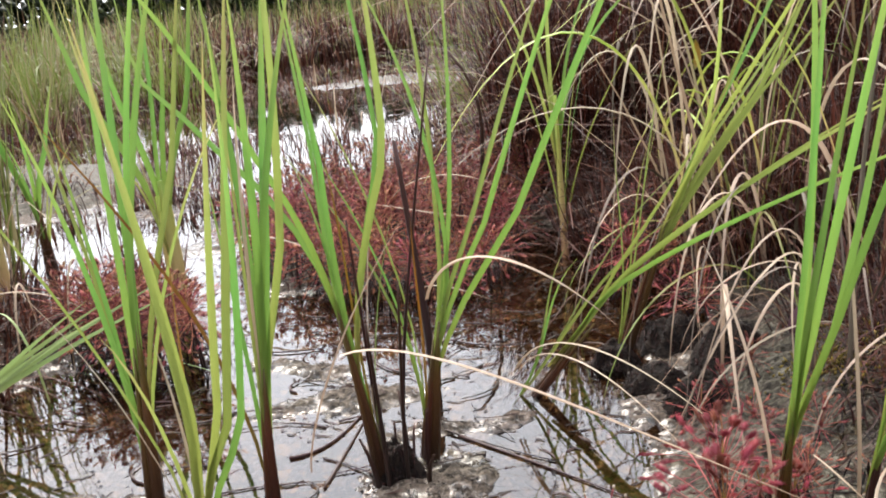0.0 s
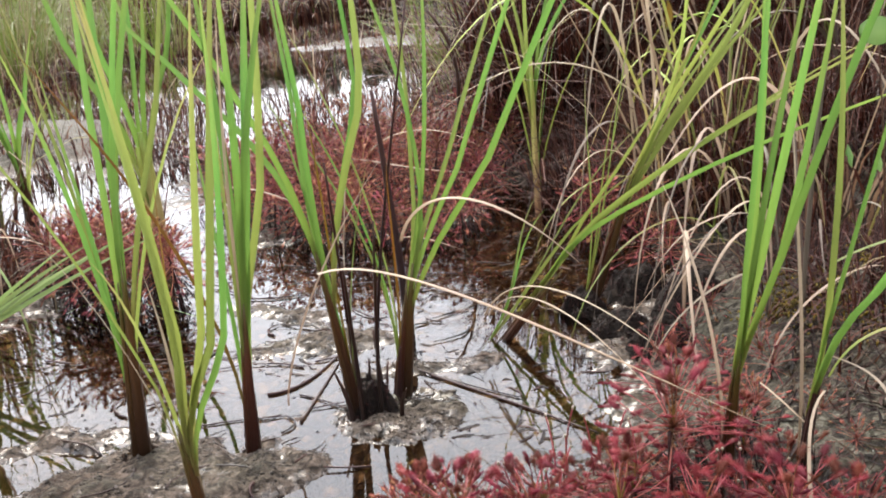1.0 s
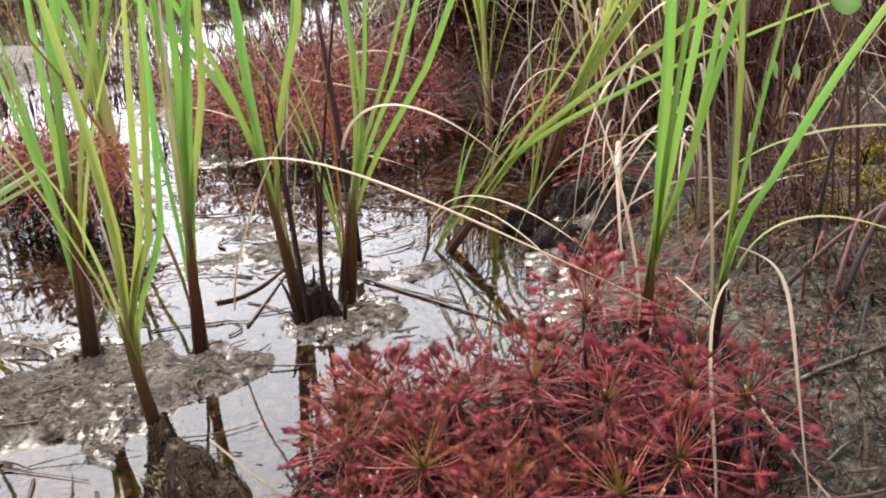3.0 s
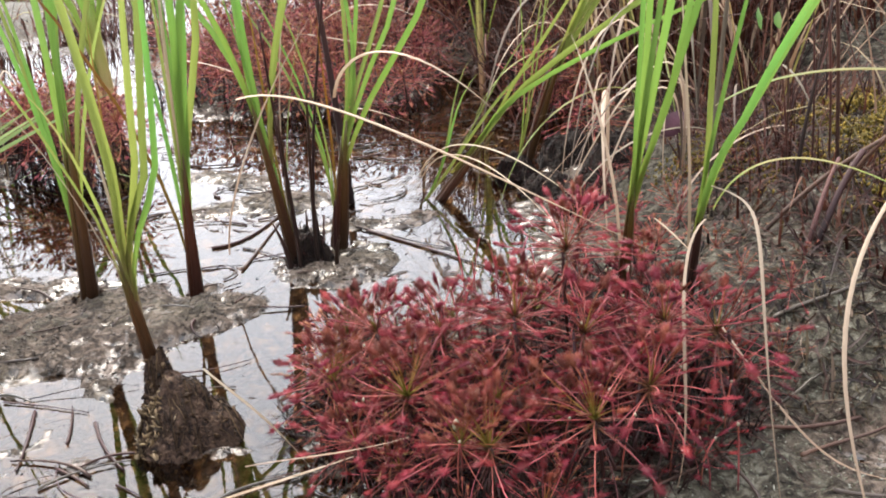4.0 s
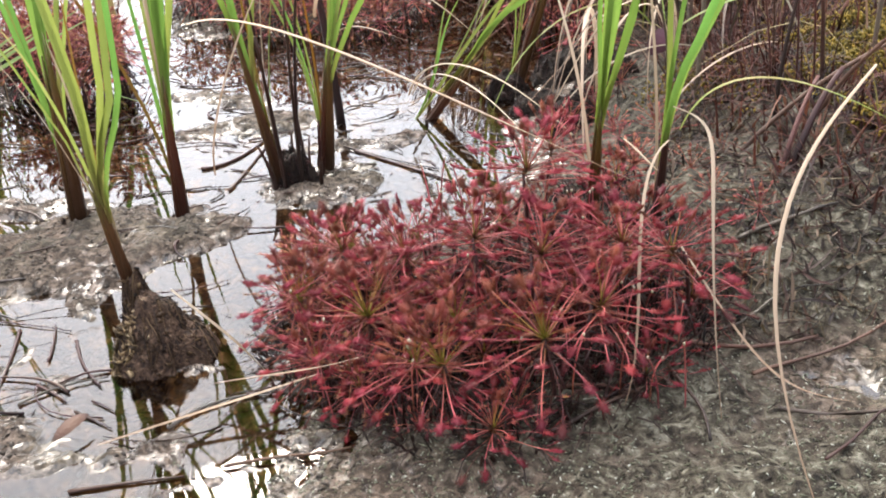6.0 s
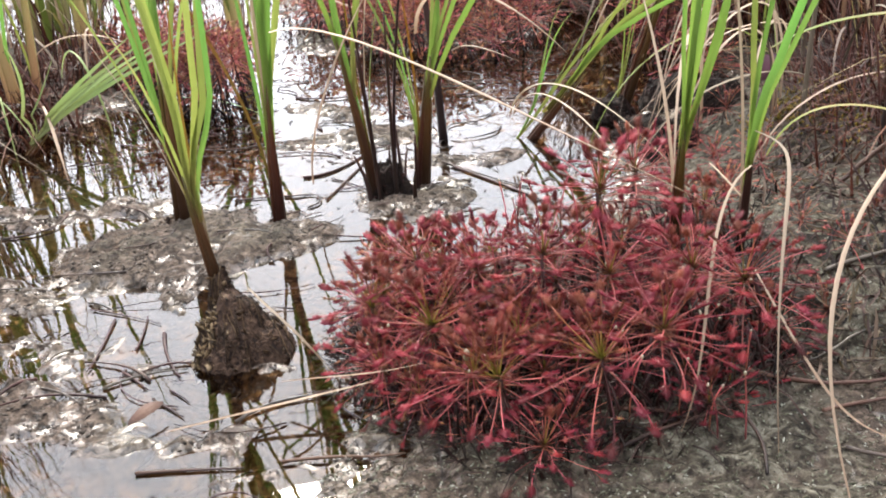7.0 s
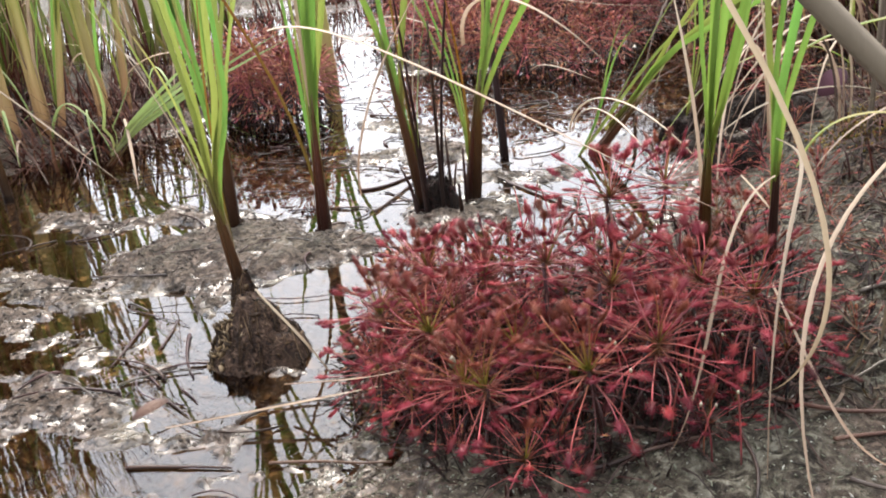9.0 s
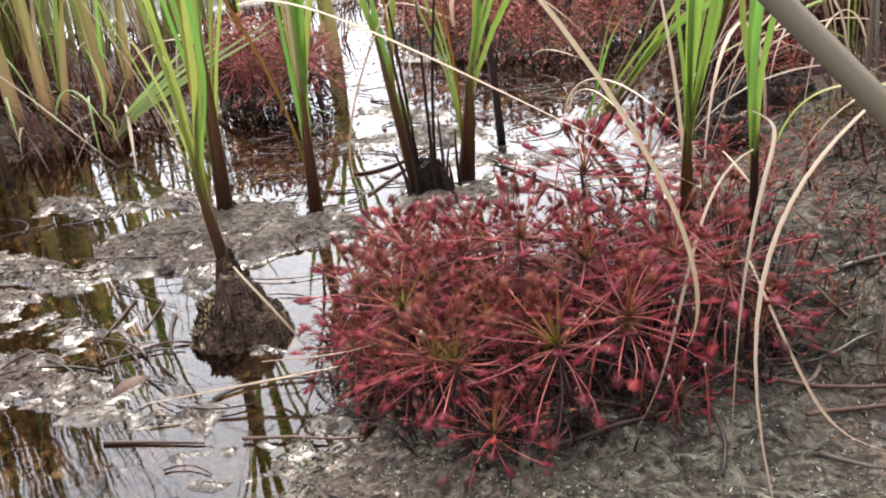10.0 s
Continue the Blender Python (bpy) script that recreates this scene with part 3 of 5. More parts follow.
reed(on(0.348, 1.416), [(0.225, 0.412, -0.017, 0.48), (0.168, 0.374, -0.006, 0.53), (0.183, 0.415, 0.003, 0.57), (0.131, 0.303, 0.014, 0.40), (0.20, 0.36, 0.0, 0.5), (0.25, 0.42, -0.02, 0.5), (0.215, 0.40, 0.01, 0.5), (0.19, 0.40, -0.01, 0.5), (0.235, 0.40, 0.005, 0.5)],
     (0.010, 0.22), width=0.0066, colour=LIME, label="leaning sedge tuft with orange-brown lower stems beside the bank")
reed((0.27, 1.99, -0.02), [(-0.005, 0.404, -0.005, 0.42), (0.049, 0.331, -0.026, 0.51), (-0.050, 0.338, 0.005, 0.58), (0.041, 0.400, -0.012, 0.42), (-0.03, 0.40, 0.01, 0.5)],
     (0.0065, 0.30), width=0.008, blunt=True, skin=PALE_SHEATH, colour=LIME, label="straw-coloured sedge stem with few green blades in brown water")
reed((0.472, 0.852, 0.062), [(0.014, 0.34, 0.002, 0.56), (0.038, 0.34, -0.004, 0.6), (0.078, 0.35, -0.006, 0.64), (0.026, 0.33, 0.004, 0.60), (0.056, 0.36, -0.003, 0.6), (0.066, 0.34, 0.004, 0.5)],
     (0.0075, 0.10), lean=(0.0, -0.2), width=0.0068, reach=0.5, thin=1, toward=-0.28, label="bright green sedge tuft rising out of red sundews")
reed((0.530, 0.834, 0.064), [(0.006, 0.25, 0.002, 0.62), (0.022, 0.25, -0.004, 0.6), (0.038, 0.26, -0.006, 0.7), (0.056, 0.28, -0.010, 0.7)],
     (0.0050, 0.11), lean=(0.0, -0.3), width=0.0064, reach=0.42, thin=1, toward=-0.52, skin=DARK, label="green sedge tuft with a thin blackish stalk on the bank")

FAT = dict(skin=PALE_SHEATH, width=0.014, blunt=True, label="stout sedge stem with a pale tan base on a muddy bank")
reed(on(-0.748, 1.335), [(0.0, 0.5, 0.003, 0.5), (0.04, 0.5, 0.0, 0.5), (-0.03, 0.5, 0.0, 0.5)], (0.0135, 0.42), **FAT)
reed(on(-0.735, 1.345), [(0.12, 0.5, 0.003, 0.5), (0.16, 0.5, 0.0, 0.5)], (0.0075, 0.30), lean=(0.08, 0), **FAT)
reed(on(-0.666, 1.402), [(-0.03, 0.5, 0.003, 0.5), (0.0, 0.5, 0.0, 0.5), (-0.06, 0.5, 0.0, 0.5)], (0.012, 0.38), **FAT)
reed(on(-0.655, 1.44), [(0.07, 0.5, 0.003, 0.5), (0.12, 0.5, 0.0, 0.5)], (0.009, 0.34), **FAT)
reed(on(-0.78, 1.29), [(0.02, 0.5, 0.003, 0.5), (-0.04, 0.5, 0.0, 0.5)], (0.013, 0.36), **FAT)
reed(on(-0.60, 1.085), [(-0.02, 0.5, 0.003, 0.5), (0.03, 0.5, 0.0, 0.5), (-0.08, 0.5, 0.01, 0.5)], (0.009, 0.2), width=0.011)
reed(on(-0.875, 1.92), [(0.0, 0.45, 0.003, 0.5), (0.05, 0.45, -0.01, 0.5), (-0.08, 0.45, 0.0, 0.5)], (0.017, 0.24), **FAT)
reed(on(-0.482, 1.89), [(0.0, 0.45, 0.003, 0.5), (0.05, 0.45, -0.01, 0.5), (-0.06, 0.45, 0.0, 0.5), (-0.12, 0.4, 0.0, 0.5), (0.1, 0.45, 0.0, 0.5)], (0.019, 0.22), **FAT)
reed(on(-0.90, 2.15), [(0.0, 0.35, 0.003, 0.5), (0.05, 0.35, -0.01, 0.5), (-0.06, 0.35, 0.0, 0.5), (-0.10, 0.3, 0.0, 0.5)], (0.018, 0.16), reach=0.45, width=0.013)
# blades bent low over the left bank
reed(on(-0.57, 1.235), [(0.235, 0.155, -0.012, 0.5), (0.245, 0.145, -0.010, 0.5), (0.25, 0.135, -0.014, 0.5), (0.23, 0.165, -0.008, 0.5), (0.24, 0.15, -0.004, 0.5), (0.25, 0.152, -0.016, 0.5), (0.10, 0.16, 0.01, 0.5), (0.12, 0.17, 0.01, 0.5)], (0.007, 0.04), lean=(0.9, 0), width=0.0075, reach=0.19, thin=0, colour=PALE_BLADE,
     label="pale green sedge blades bent low over the mud")


def stem(name, pts, r0, r1, mat, label, category, group="", flat=0.8, sides=6):
    g = Geo()
    n = len(pts) - 1
    base = Vector(pts[0])
    g.tube([p - base for p in pts], [r0 + (r1 - r0) * k / n for k in range(n + 1)], sides, flat)
    ob = new(name, g.mesh(name, mat))
    ob.location = base
    return tagged(ob, label, category, group)


# rotted stubs round the twin tufts
rnd = random.Random(19)
for k in range(7):
    x, y = 0.116 + rnd.gauss(0, 0.022), 1.09 + rnd.gauss(0, 0.018)
    tx, ty, tz = x + (x - 0.116) * 0.3 + rnd.gauss(0, 0.008), y + rnd.gauss(0, 0.015), rnd.uniform(0.04, 0.10)
    stem("reed_stub", bezier((x, y, -0.01), (x, y, tz * 0.4), ((x + tx) / 2, (y + ty) / 2, tz * 0.7), (tx, ty, tz), 6), rnd.uniform(0.002, 0.0042), 0.0012, DARK,
         "rotted blackish reed stub in the mud", "reed", "reed stubs", 0.5)
# dark dead stems among the tufts
for (x, y), (tx, ty, tz), r in (((0.125, 1.085), (0.20, 1.07, 0.46), 0.0024), ((0.10, 1.09), (0.10, 1.06, 0.30), 0.003), ((0.13, 1.07), (0.15, 1.04, 0.24), 0.003), ((0.11, 1.065), (0.115, 1.03, 0.2), 0.0035),
                                ((0.123, 1.31), (0.10, 1.33, 0.34), 0.007), ((0.668, 1.03), (0.70, 1.05, 0.30), 0.003)):
    z = max(z_at(x, y), -0.02) - 0.01
    stem("dead_reed", bezier((x, y, z), (x, y, z + tz * 0.3), ((x + tx) / 2, (y + ty) / 2, tz * 0.6), (tx, ty, tz), 10), r, r * 0.4, DARK,
         "thin blackish dead reed standing upright in the mud", "reed", "dead reeds")

# ---- sundews ----
def sundew_leaf(seed, length, hairs=72, hair=0.00032):
    """One leaf along +x: a thin straight stalk and a narrow, hairy pad at its end."""
    rnd = random.Random(seed)
    pts = bezier((0, 0, 0), (length * 0.35, 0, length * rnd.uniform(0.0, 0.04)), (length * 0.7, length * rnd.uniform(-0.03, 0.03), length * rnd.uniform(-0.03, 0.05)),
                 (length, length * rnd.uniform(-0.12, 0.12), length * rnd.uniform(-0.14, 0.12)), 5)
    stalk = Geo()
    stalk.tube(pts, [0.0008, 0.00058, 0.00046, 0.00042, 0.00046, 0.0008], 4, 0.7, (0, 1, 0))
    along = (pts[-1] - pts[-2]).normalized()
    up = Vector((0, 1, 0)).cross(along) * -1
    pad = Geo()
    plen, pw = rnd.uniform(0.0070, 0.0100), rnd.uniform(0.0034, 0.0046)
    mid = pts[-1] + along * plen * 0.40
    pad.pad(mid, along, up, plen, pw, 0.0014)
    across = along.cross(up)
    for k in range(hairs):
        q, w = k * 2.39996, math.sqrt((k + 0.5) / hairs)
        rim = along * math.cos(q) + across * math.sin(q)
        out = (rim * (0.15 + w) + along * 0.15 + up * rnd.uniform(0.1, 1.1) * (1.25 - w)).normalized()
        root = mid + along * (w * math.cos(q) * plen * 0.44) + across * (w * math.sin(q) * pw * 0.42)
        pad.spike(root, root + out * rnd.uniform(0.0026, 0.0058) * (0.6 + 0.5 * w), hair)
    return stalk, pad


LEAVES = []
for k in range(14):
    ln = 0.026 + 0.0024 * k
    s, p = sundew_leaf(100 + k, ln)
    LEAVES.append(dict(ripe=(s.mesh("leaf", LEAF_RED), p.mesh("leaf_pad", PAD_RED)), young=(s.mesh("leaf", LEAF_OLIVE), p.mesh("leaf_pad", PAD_YOUNG)), old=(s.mesh("leaf", LEAF_OLD), p.mesh("leaf_pad", PAD_OLD))))


def leaf_pose(rnd, k, count, tall):
    """Older leaves sit lower on the stem and hang, young ones stand in the middle."""
    u = (k + 0.5) / count
    pitch = 80 - 122 * u ** 0.85 + rnd.gauss(0, 11)
    return pose(0, 0, tall * (1 - 0.45 * max(0, u - 0.5)), 0, -pitch, k * 137.5 + rnd.uniform(-24, 24)), u


def leaf_size(rnd, u):
    return min(13, int(14 * rnd.uniform(0.35, 1.0) * min(1.0, 0.35 + 1.1 * u)))


def sundew_proto(seed, count, tall, joined, olive=False):
    rnd = random.Random(seed)
    plant = thing("sundew_plant", (0, 0, -50), "red sundew rosette with olive heart and sticky leaf tips" if olive else "dark red sundew rosette with sticky hairy leaf tips", "sundew", "sundew plants")
    g = Geo()
    wob = rnd.uniform(-0.01, 0.01)
    g.tube([Vector((wob * math.sin(3 * u), -wob * u, tall * 1.02 * u - 0.015 * (1 - u))) for u in (0, 0.25, 0.5, 0.75, 1)], [0.0018, 0.0017, 0.0016, 0.0016, 0.0012], 5)
    for k in range(9):
        q, z = rnd.uniform(0, 6.28), tall * rnd.uniform(0.15, 0.7)
        c, s, ln = math.cos(q), math.sin(q), rnd.uniform(0.012, 0.03)
        g.tube([Vector((0, 0, z)), Vector((c * ln * 0.6, s * ln * 0.6, z - ln * 0.1)), Vector((c * ln, s * ln, z - ln * 0.7))], [0.0009, 0.0008, 0.0012], 4)
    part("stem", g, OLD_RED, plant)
    if joined:
        a = Geo()
        for k in range(count):
            m, u = leaf_pose(rnd, k, count, tall)
            j = leaf_size(rnd, u)
            s, p = sundew_leaf(100 + j, 0.026 + 0.0024 * j, 16, 0.0005)
            for src in (s, p):
                n0 = len(a.v)
                a.v += [m @ v for v in src.v]
                a.f += [tuple(i + n0 for i in f) for f in src.f]
        part("leaves", a, RED_WHOLE, plant)["kind"] = "stuff"
    else:
        for k in range(count):
            m, u = leaf_pose(rnd, k, count, tall)
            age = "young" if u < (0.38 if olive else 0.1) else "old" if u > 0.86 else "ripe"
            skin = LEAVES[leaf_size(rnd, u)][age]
            lf = part("leaf", skin[0], None, plant)
            lf.matrix_basis = m
            part("leaf_pad", skin[1], None, lf)
    return plant


RED_WHOLE = meadow("sundew_rosette", [(0.0, (0.085, 0.02, 0.018)), (0.35, (0.20, 0.042, 0.04)), (0.65, (0.33, 0.085, 0.072)), (0.88, (0.40, 0.15, 0.085)), (1.0, (0.20, 0.13, 0.035))], 0.025, 0.4)
NEAR_TALL = [0.04 + 0.009 * k for k in range(6)]
FAR_TALL = [0.03 + 0.012 * k for k in range(5)]
NEAR = [sundew_proto(20 + k, 40, tall, False) for k, tall in enumerate(NEAR_TALL)]
OLIVE = [sundew_proto(40 + k, 40, tall, False, True) for k, tall in enumerate(NEAR_TALL)]
FAR = [sundew_proto(60 + k, 30, tall, True) for k, tall in enumerate(FAR_TALL)]


def plant_sundew(rnd, x, y, crown, near, scale=1.0, olive=False):
    """Sets a sundew so that its heart stands at the height crown."""
    z = max(z_at(x, y), -0.012)
    want = max(0.02, crown - z)
    talls, protos = (NEAR_TALL, OLIVE if olive else NEAR) if near else (FAR_TALL, FAR)
    k = min(range(len(talls)), key=lambda i: abs(talls[i] - want) + rnd.random() * 0.012)
    m = pose(x, y, crown - talls[k], rnd.uniform(-9, 9), rnd.uniform(-9, 9), rnd.uniform(0, 360)) @ Matrix.Scale(scale, 4)
    ob = copy_thing(protos[k], m)
    ob.matrix_basis = m
    return ob


def crown_height(x, y):
    """How high the sundew hearts stand over the water in the front bed."""
    return 0.045 + 0.080 * max(0.0, min(1.0, (y - 0.57) / 0.20)) * max(0.3, min(1.0, (x - 0.16) / 0.20)) * max(0.35, min(1.0, (0.56 - x) / 0.12))


def inside(x, y, poly):
    hit = False
    for (ax, ay), (bx, by) in zip(poly, poly[1:] + poly[:1]):
        if (ay > y) != (by > y) and x < (bx - ax) * (y - ay) / (by - ay) + ax:
            hit = not hit
    return hit


def scatter(poly, gap, seed, tries=6000):
    rnd = random.Random(seed)
    xs, ys = [p[0] for p in poly], [p[1] for p in poly]
    out = []
    for _ in range(tries):
        x, y = rnd.uniform(min(xs), max(xs)), rnd.uniform(min(ys), max(ys))
        if inside(x, y, poly) and all((x - a) ** 2 + (y - b) ** 2 > gap * gap for a, b in out):
            out.append((x, y))
    return out


# rosettes that stand out, and whether their heart is olive
KEY = [(0.379, 0.683, 0.108, 0), (0.424, 0.750, 0.147, 0), (0.271, 0.739, 0.078, 0), (0.371, 0.591, 0.058, 1), (0.542, 0.690, 0.098, 0), (0.444, 0.600, 0.077, 1),
       (0.224, 0.705, 0.051, 1), (0.508, 0.687, 0.103, 0), (0.425, 0.687, 0.099, 0), (0.305, 0.654, 0.067, 1), (0.473, 0.622, 0.086, 0), (0.432, 0.87, 0.11, 0), (0.329, 0.726, 0.082, 0),
       (0.338, 0.612, 0.05, 1)]
rnd = random.Random(5)
FRONT_BED = [(0.22, 0.67), (0.19, 0.76), (0.22, 0.82), (0.33, 0.77), (0.40, 0.80), (0.41, 0.88), (0.45, 0.94), (0.50, 0.93), (0.54, 0.84), (0.57, 0.72), (0.50, 0.60), (0.41, 0.555), (0.36, 0.565), (0.31, 0.605), (0.25, 0.645)]
for x, y, z, olive in KEY:
    plant_sundew(rnd, x, y, z, True, 1.08, olive)
for x, y in scatter(FRONT_BED, 0.0255, 3):
    if all((x - a) ** 2 + (y - b) ** 2 > 0.028 ** 2 for a, b, _, _ in KEY):
        if (x - 0.472) ** 2 + ((y - 0.81) * 0.7) ** 2 < 0.034 ** 2 or (x - 0.53) ** 2 + ((y - 0.79) * 0.7) ** 2 < 0.03 ** 2:
            continue
        # the bed thins out where the pool reaches in behind it
        if y > 0.765 and x > 0.30 and rnd.random() < 0.5:
            continue
        plant_sundew(rnd, x, y, crown_height(x, y) * rnd.uniform(0.62, 1.0), rnd.random() < 0.85, rnd.uniform(0.66, 0.95), rnd.random() < 0.22)
# seedlings and side shoots between the larger rosettes
for x, y in scatter(FRONT_BED, 0.021, 14):
    if rnd.random() < 0.5 and not (y > 0.765 and x > 0.30):
        plant_sundew(rnd, x, y, crown_height(x, y) * rnd.uniform(0.45, 0.95), False, rnd.uniform(0.45, 0.75))
BACK_BED = [(-0.46, 2.1), (-0.30, 1.92), (-0.12, 1.76), (0.08, 1.72), (0.18, 1.82), (0.18, 2.2), (0.22, 2.6), (-0.38, 2.5)]
for x, y in scatter(BACK_BED, 0.042, 8):
    plant_sundew(rnd, x, y, max(z_at(x, y), 0) + rnd.uniform(0.03, 0.10), False, rnd.uniform(0.95, 1.3))
LEFT_BED = [(-0.56, 1.62), (-0.50, 1.50), (-0.40, 1.42), (-0.27, 1.39), (-0.24, 1.45), (-0.34, 1.60), (-0.45, 1.66)]
for x, y in scatter(LEFT_BED, 0.027, 9):
    plant_sundew(rnd, x, y, rnd.uniform(0.05, 0.11), False, rnd.uniform(0.9, 1.15))
RIGHT_BED = [(0.44, 1.05), (0.55, 1.02), (0.64, 1.15), (0.52, 1.3), (0.44, 1.2)]
for x, y in scatter(RIGHT_BED, 0.05, 10):
    plant_sundew(rnd, x, y, z_at(x, y) + rnd.uniform(0.012, 0.035), False, rnd.uniform(0.5, 0.75))
for x, y in ((0.575, 0.80), (0.60, 0.76), (0.585, 0.87), (0.625, 0.83), (0.57, 0.935), (0.65, 0.90), (0.61, 0.98), (0.52, 0.955)):
    plant_sundew(rnd, x, y, z_at(x, y) + rnd.uniform(0.012, 0.025), False, rnd.uniform(0.4, 0.65))
EDGE_BED = [(0.38, 1.62), (0.50, 1.55), (0.50, 1.95), (0.36, 1.95)]
for x, y in scatter(EDGE_BED, 0.05, 12):
    plant_sundew(rnd, x, y, max(0, z_at(x, y)) + rnd.uniform(0.03, 0.09), False, rnd.uniform(0.9, 1.2))
for ob in NEAR + OLIVE + FAR:
    for o in (*ob.children_recursive, ob):
        bpy.data.objects.remove(o)

# flower buds on threads over the front bed; many stand in for pale dew highlights
for k in range(54):
    x, y = rnd.uniform(0.24, 0.54), rnd.uniform(0.58, 0.80)
    z = crown_height(x, y)
    if k == 0:
        x, y, z = 0.344, 0.600, 0.067
    bud = thing("flower_scape", (x, y, z), "thin red scape with a small white tip, for sundew buds and dew highlights", "flower", "sundew flowers")
    g = Geo()
    tip = Vector((rnd.uniform(-0.012, 0.012), rnd.uniform(-0.02, 0.005), rnd.uniform(0.012, 0.03)))
    g.tube(bezier((0, 0, -0.03), (0, 0, 0), tip * 0.6, tip, 5), [0.0006] * 6, 4)
    part("scape", g, LEAF_RED, bud)
    g = Geo()
    big = k == 0
    g.pad(tip, Vector((0.1, 0, 1)).normalized(), Vector((1, 0, -0.1)).normalized(), 0.011 if big else rnd.uniform(0.0025, 0.0042), 0.0055 if big else 0.0022, 0.0055 if big else 0.0022)
    part("bud", g, WHITE, bud)

# ---- dry straws ----
def straw(a, b, c, d, w=0.004, mat=None, label="long dry pale straw blade arching over the water", n=18):
    g = Geo()
    pts = bezier(a, b, c, d, n)
    base = Vector(pts[0])
    ww = [w * (0.7 + 0.3 * math.sin(math.pi * k / n)) * (1 - 0.75 * max(0, (k / n - 0.6) / 0.4)) for k in range(n + 1)]
    g.ribbon([p - base for p in pts], ww, (Vector(d) - Vector(a)).cross(Vector((0, 0.3, 1))), 0.3)
    ob = new("dry_straw", g.mesh("dry_straw", mat or STRAW))
    ob.location = base
    return tagged(ob, label, "straw", "dry straws")


straw((0.199, 0.652, 0.305), (0.245, 0.66, 0.318), (0.335, 0.66, 0.262), (0.53, 0.785, 0.11), 0.0046)
straw((0.539, 0.785, 0.156), (0.498, 0.725, 0.15), (0.518, 0.64, 0.063), (0.495, 0.583, 0.034), 0.0027)
straw((0.541, 0.77, 0.19), (0.585, 0.72, 0.188), (0.548, 0.655, 0.205), (0.558, 0.555, 0.043), 0.0028)
straw((0.653, 0.629, 0.261), (0.599, 0.572, 0.224), (0.542, 0.509, 0.196), (0.609, 0.45, 0.026), 0.0028)
straw((0.543, 0.735, 0.088), (0.598, 0.645, 0.022), (0.603, 0.614, 0.024), (0.645, 0.565, 0.05), 0.0028)
straw((0.505, 0.86, 0.13), (0.515, 0.85, 0.125), (0.527, 0.835, 0.115), (0.545, 0.82, 0.10), 0.003)
straw((0.552, 0.825, 0.15), (0.572, 0.81, 0.21), (0.63, 0.80, 0.222), (0.745, 0.81, 0.14), 0.0052, LIME, "curved yellow-green sedge blade over the bank")
straw((0.23, 1.28, 0.045), (0.27, 1.2, 0.14), (0.36, 1.15, 0.13), (0.46, 1.0, 0.08), 0.004)
straw((0.235, 1.28, 0.045), (0.27, 1.2, 0.12), (0.34, 1.12, 0.13), (0.43, 0.98, 0.06), 0.003)
straw((0.137, 0.661, 0.09), (0.16, 0.65, 0.075), (0.19, 0.65, 0.05), (0.215, 0.645, 0.012), 0.0045)
straw((0.17, 0.63, 0.02), (0.22, 0.63, 0.03), (0.26, 0.60, 0.05), (0.31, 0.585, 0.075), 0.003)
straw((0.10, 0.56, 0.012), (0.16, 0.60, 0.012), (0.22, 0.62, 0.02), (0.29, 0.65, 0.03), 0.004, label="reddish fallen stalk lying on the mud")
straw((0.165, 1.10, 0.20), (0.20, 1.0, 0.29), (0.28, 0.98, 0.29), (0.36, 0.99, 0.20), 0.006)
straw((0.03, 1.05, 0.03), (0.05, 1.0, 0.11), (0.10, 1.02, 0.22), (0.16, 1.05, 0.30), 0.003)
stem("reed_stalk", bezier((0.735, 0.335, 0.205), (0.678, 0.334, 0.267), (0.607, 0.333, 0.345), (0.53, 0.35, 0.425), 10), 0.0042, 0.0036, GREY,
     "thick grey dead reed stalk leaning across", "stalk")
straw((0.592, 0.149, 0.394), (0.614, 0.23, 0.322), (0.59, 0.305, 0.255), (0.578, 0.345, 0.228), 0.0011, label="pale dry blade bent down across the bank")

straw((0.552, 0.83, 0.24), (0.60, 0.82, 0.275), (0.68, 0.81, 0.28), (0.80, 0.80, 0.245), 0.006, LIME, "curved yellow-green sedge blade over the bank")
# sticks and stalks fallen on the near bank
for a, b, r, m in (((0.425, 0.555), (0.53, 0.625), 0.0022, DARK), ((0.48, 0.60), (0.545, 0.655), 0.0016, DARK), ((0.435, 0.608), (0.51, 0.605), 0.0020, STICK), ((0.53, 0.635), (0.556, 0.558), 0.0018, DARK),
                   ((0.53, 0.665), (0.66, 0.70), 0.0026, STICK), ((0.585, 0.635), (0.72, 0.73), 0.0020, STICK), ((0.56, 0.70), (0.68, 0.76), 0.0015, LITTER), ((0.60, 0.60), (0.74, 0.585), 0.0016, LITTER),
                   ((0.20, 0.545), (0.30, 0.575), 0.0016, STICK), ((0.60, 0.80), (0.70, 0.845), 0.0022, LITTER), ((0.30, 0.50), (0.38, 0.49), 0.0013, DARK), ((0.62, 0.53), (0.70, 0.62), 0.0014, DARK)):
    pts = []
    for k in range(9):
        u = k / 8
        x, y = a[0] + (b[0] - a[0]) * u + 0.004 * math.sin(7 * u + a[0] * 90), a[1] + (b[1] - a[1]) * u + 0.004 * math.sin(5 * u + a[1] * 70)
        pts.append(Vector((x, y, max(z_at(x, y), 0.0) + r * 1.2)))
    pts = [(pts[max(k - 1, 0)] + pts[k] + pts[min(k + 1, 8)]) / 3 + Vector((0, 0, 0.001)) for k in range(9)]
    stem("fallen_stick", pts, r, r * 0.6, m, "reddish brown rotting stick on the mud" if m is STICK else "dark wet stick lying on the mud", "stick", "fallen sticks", sides=6)
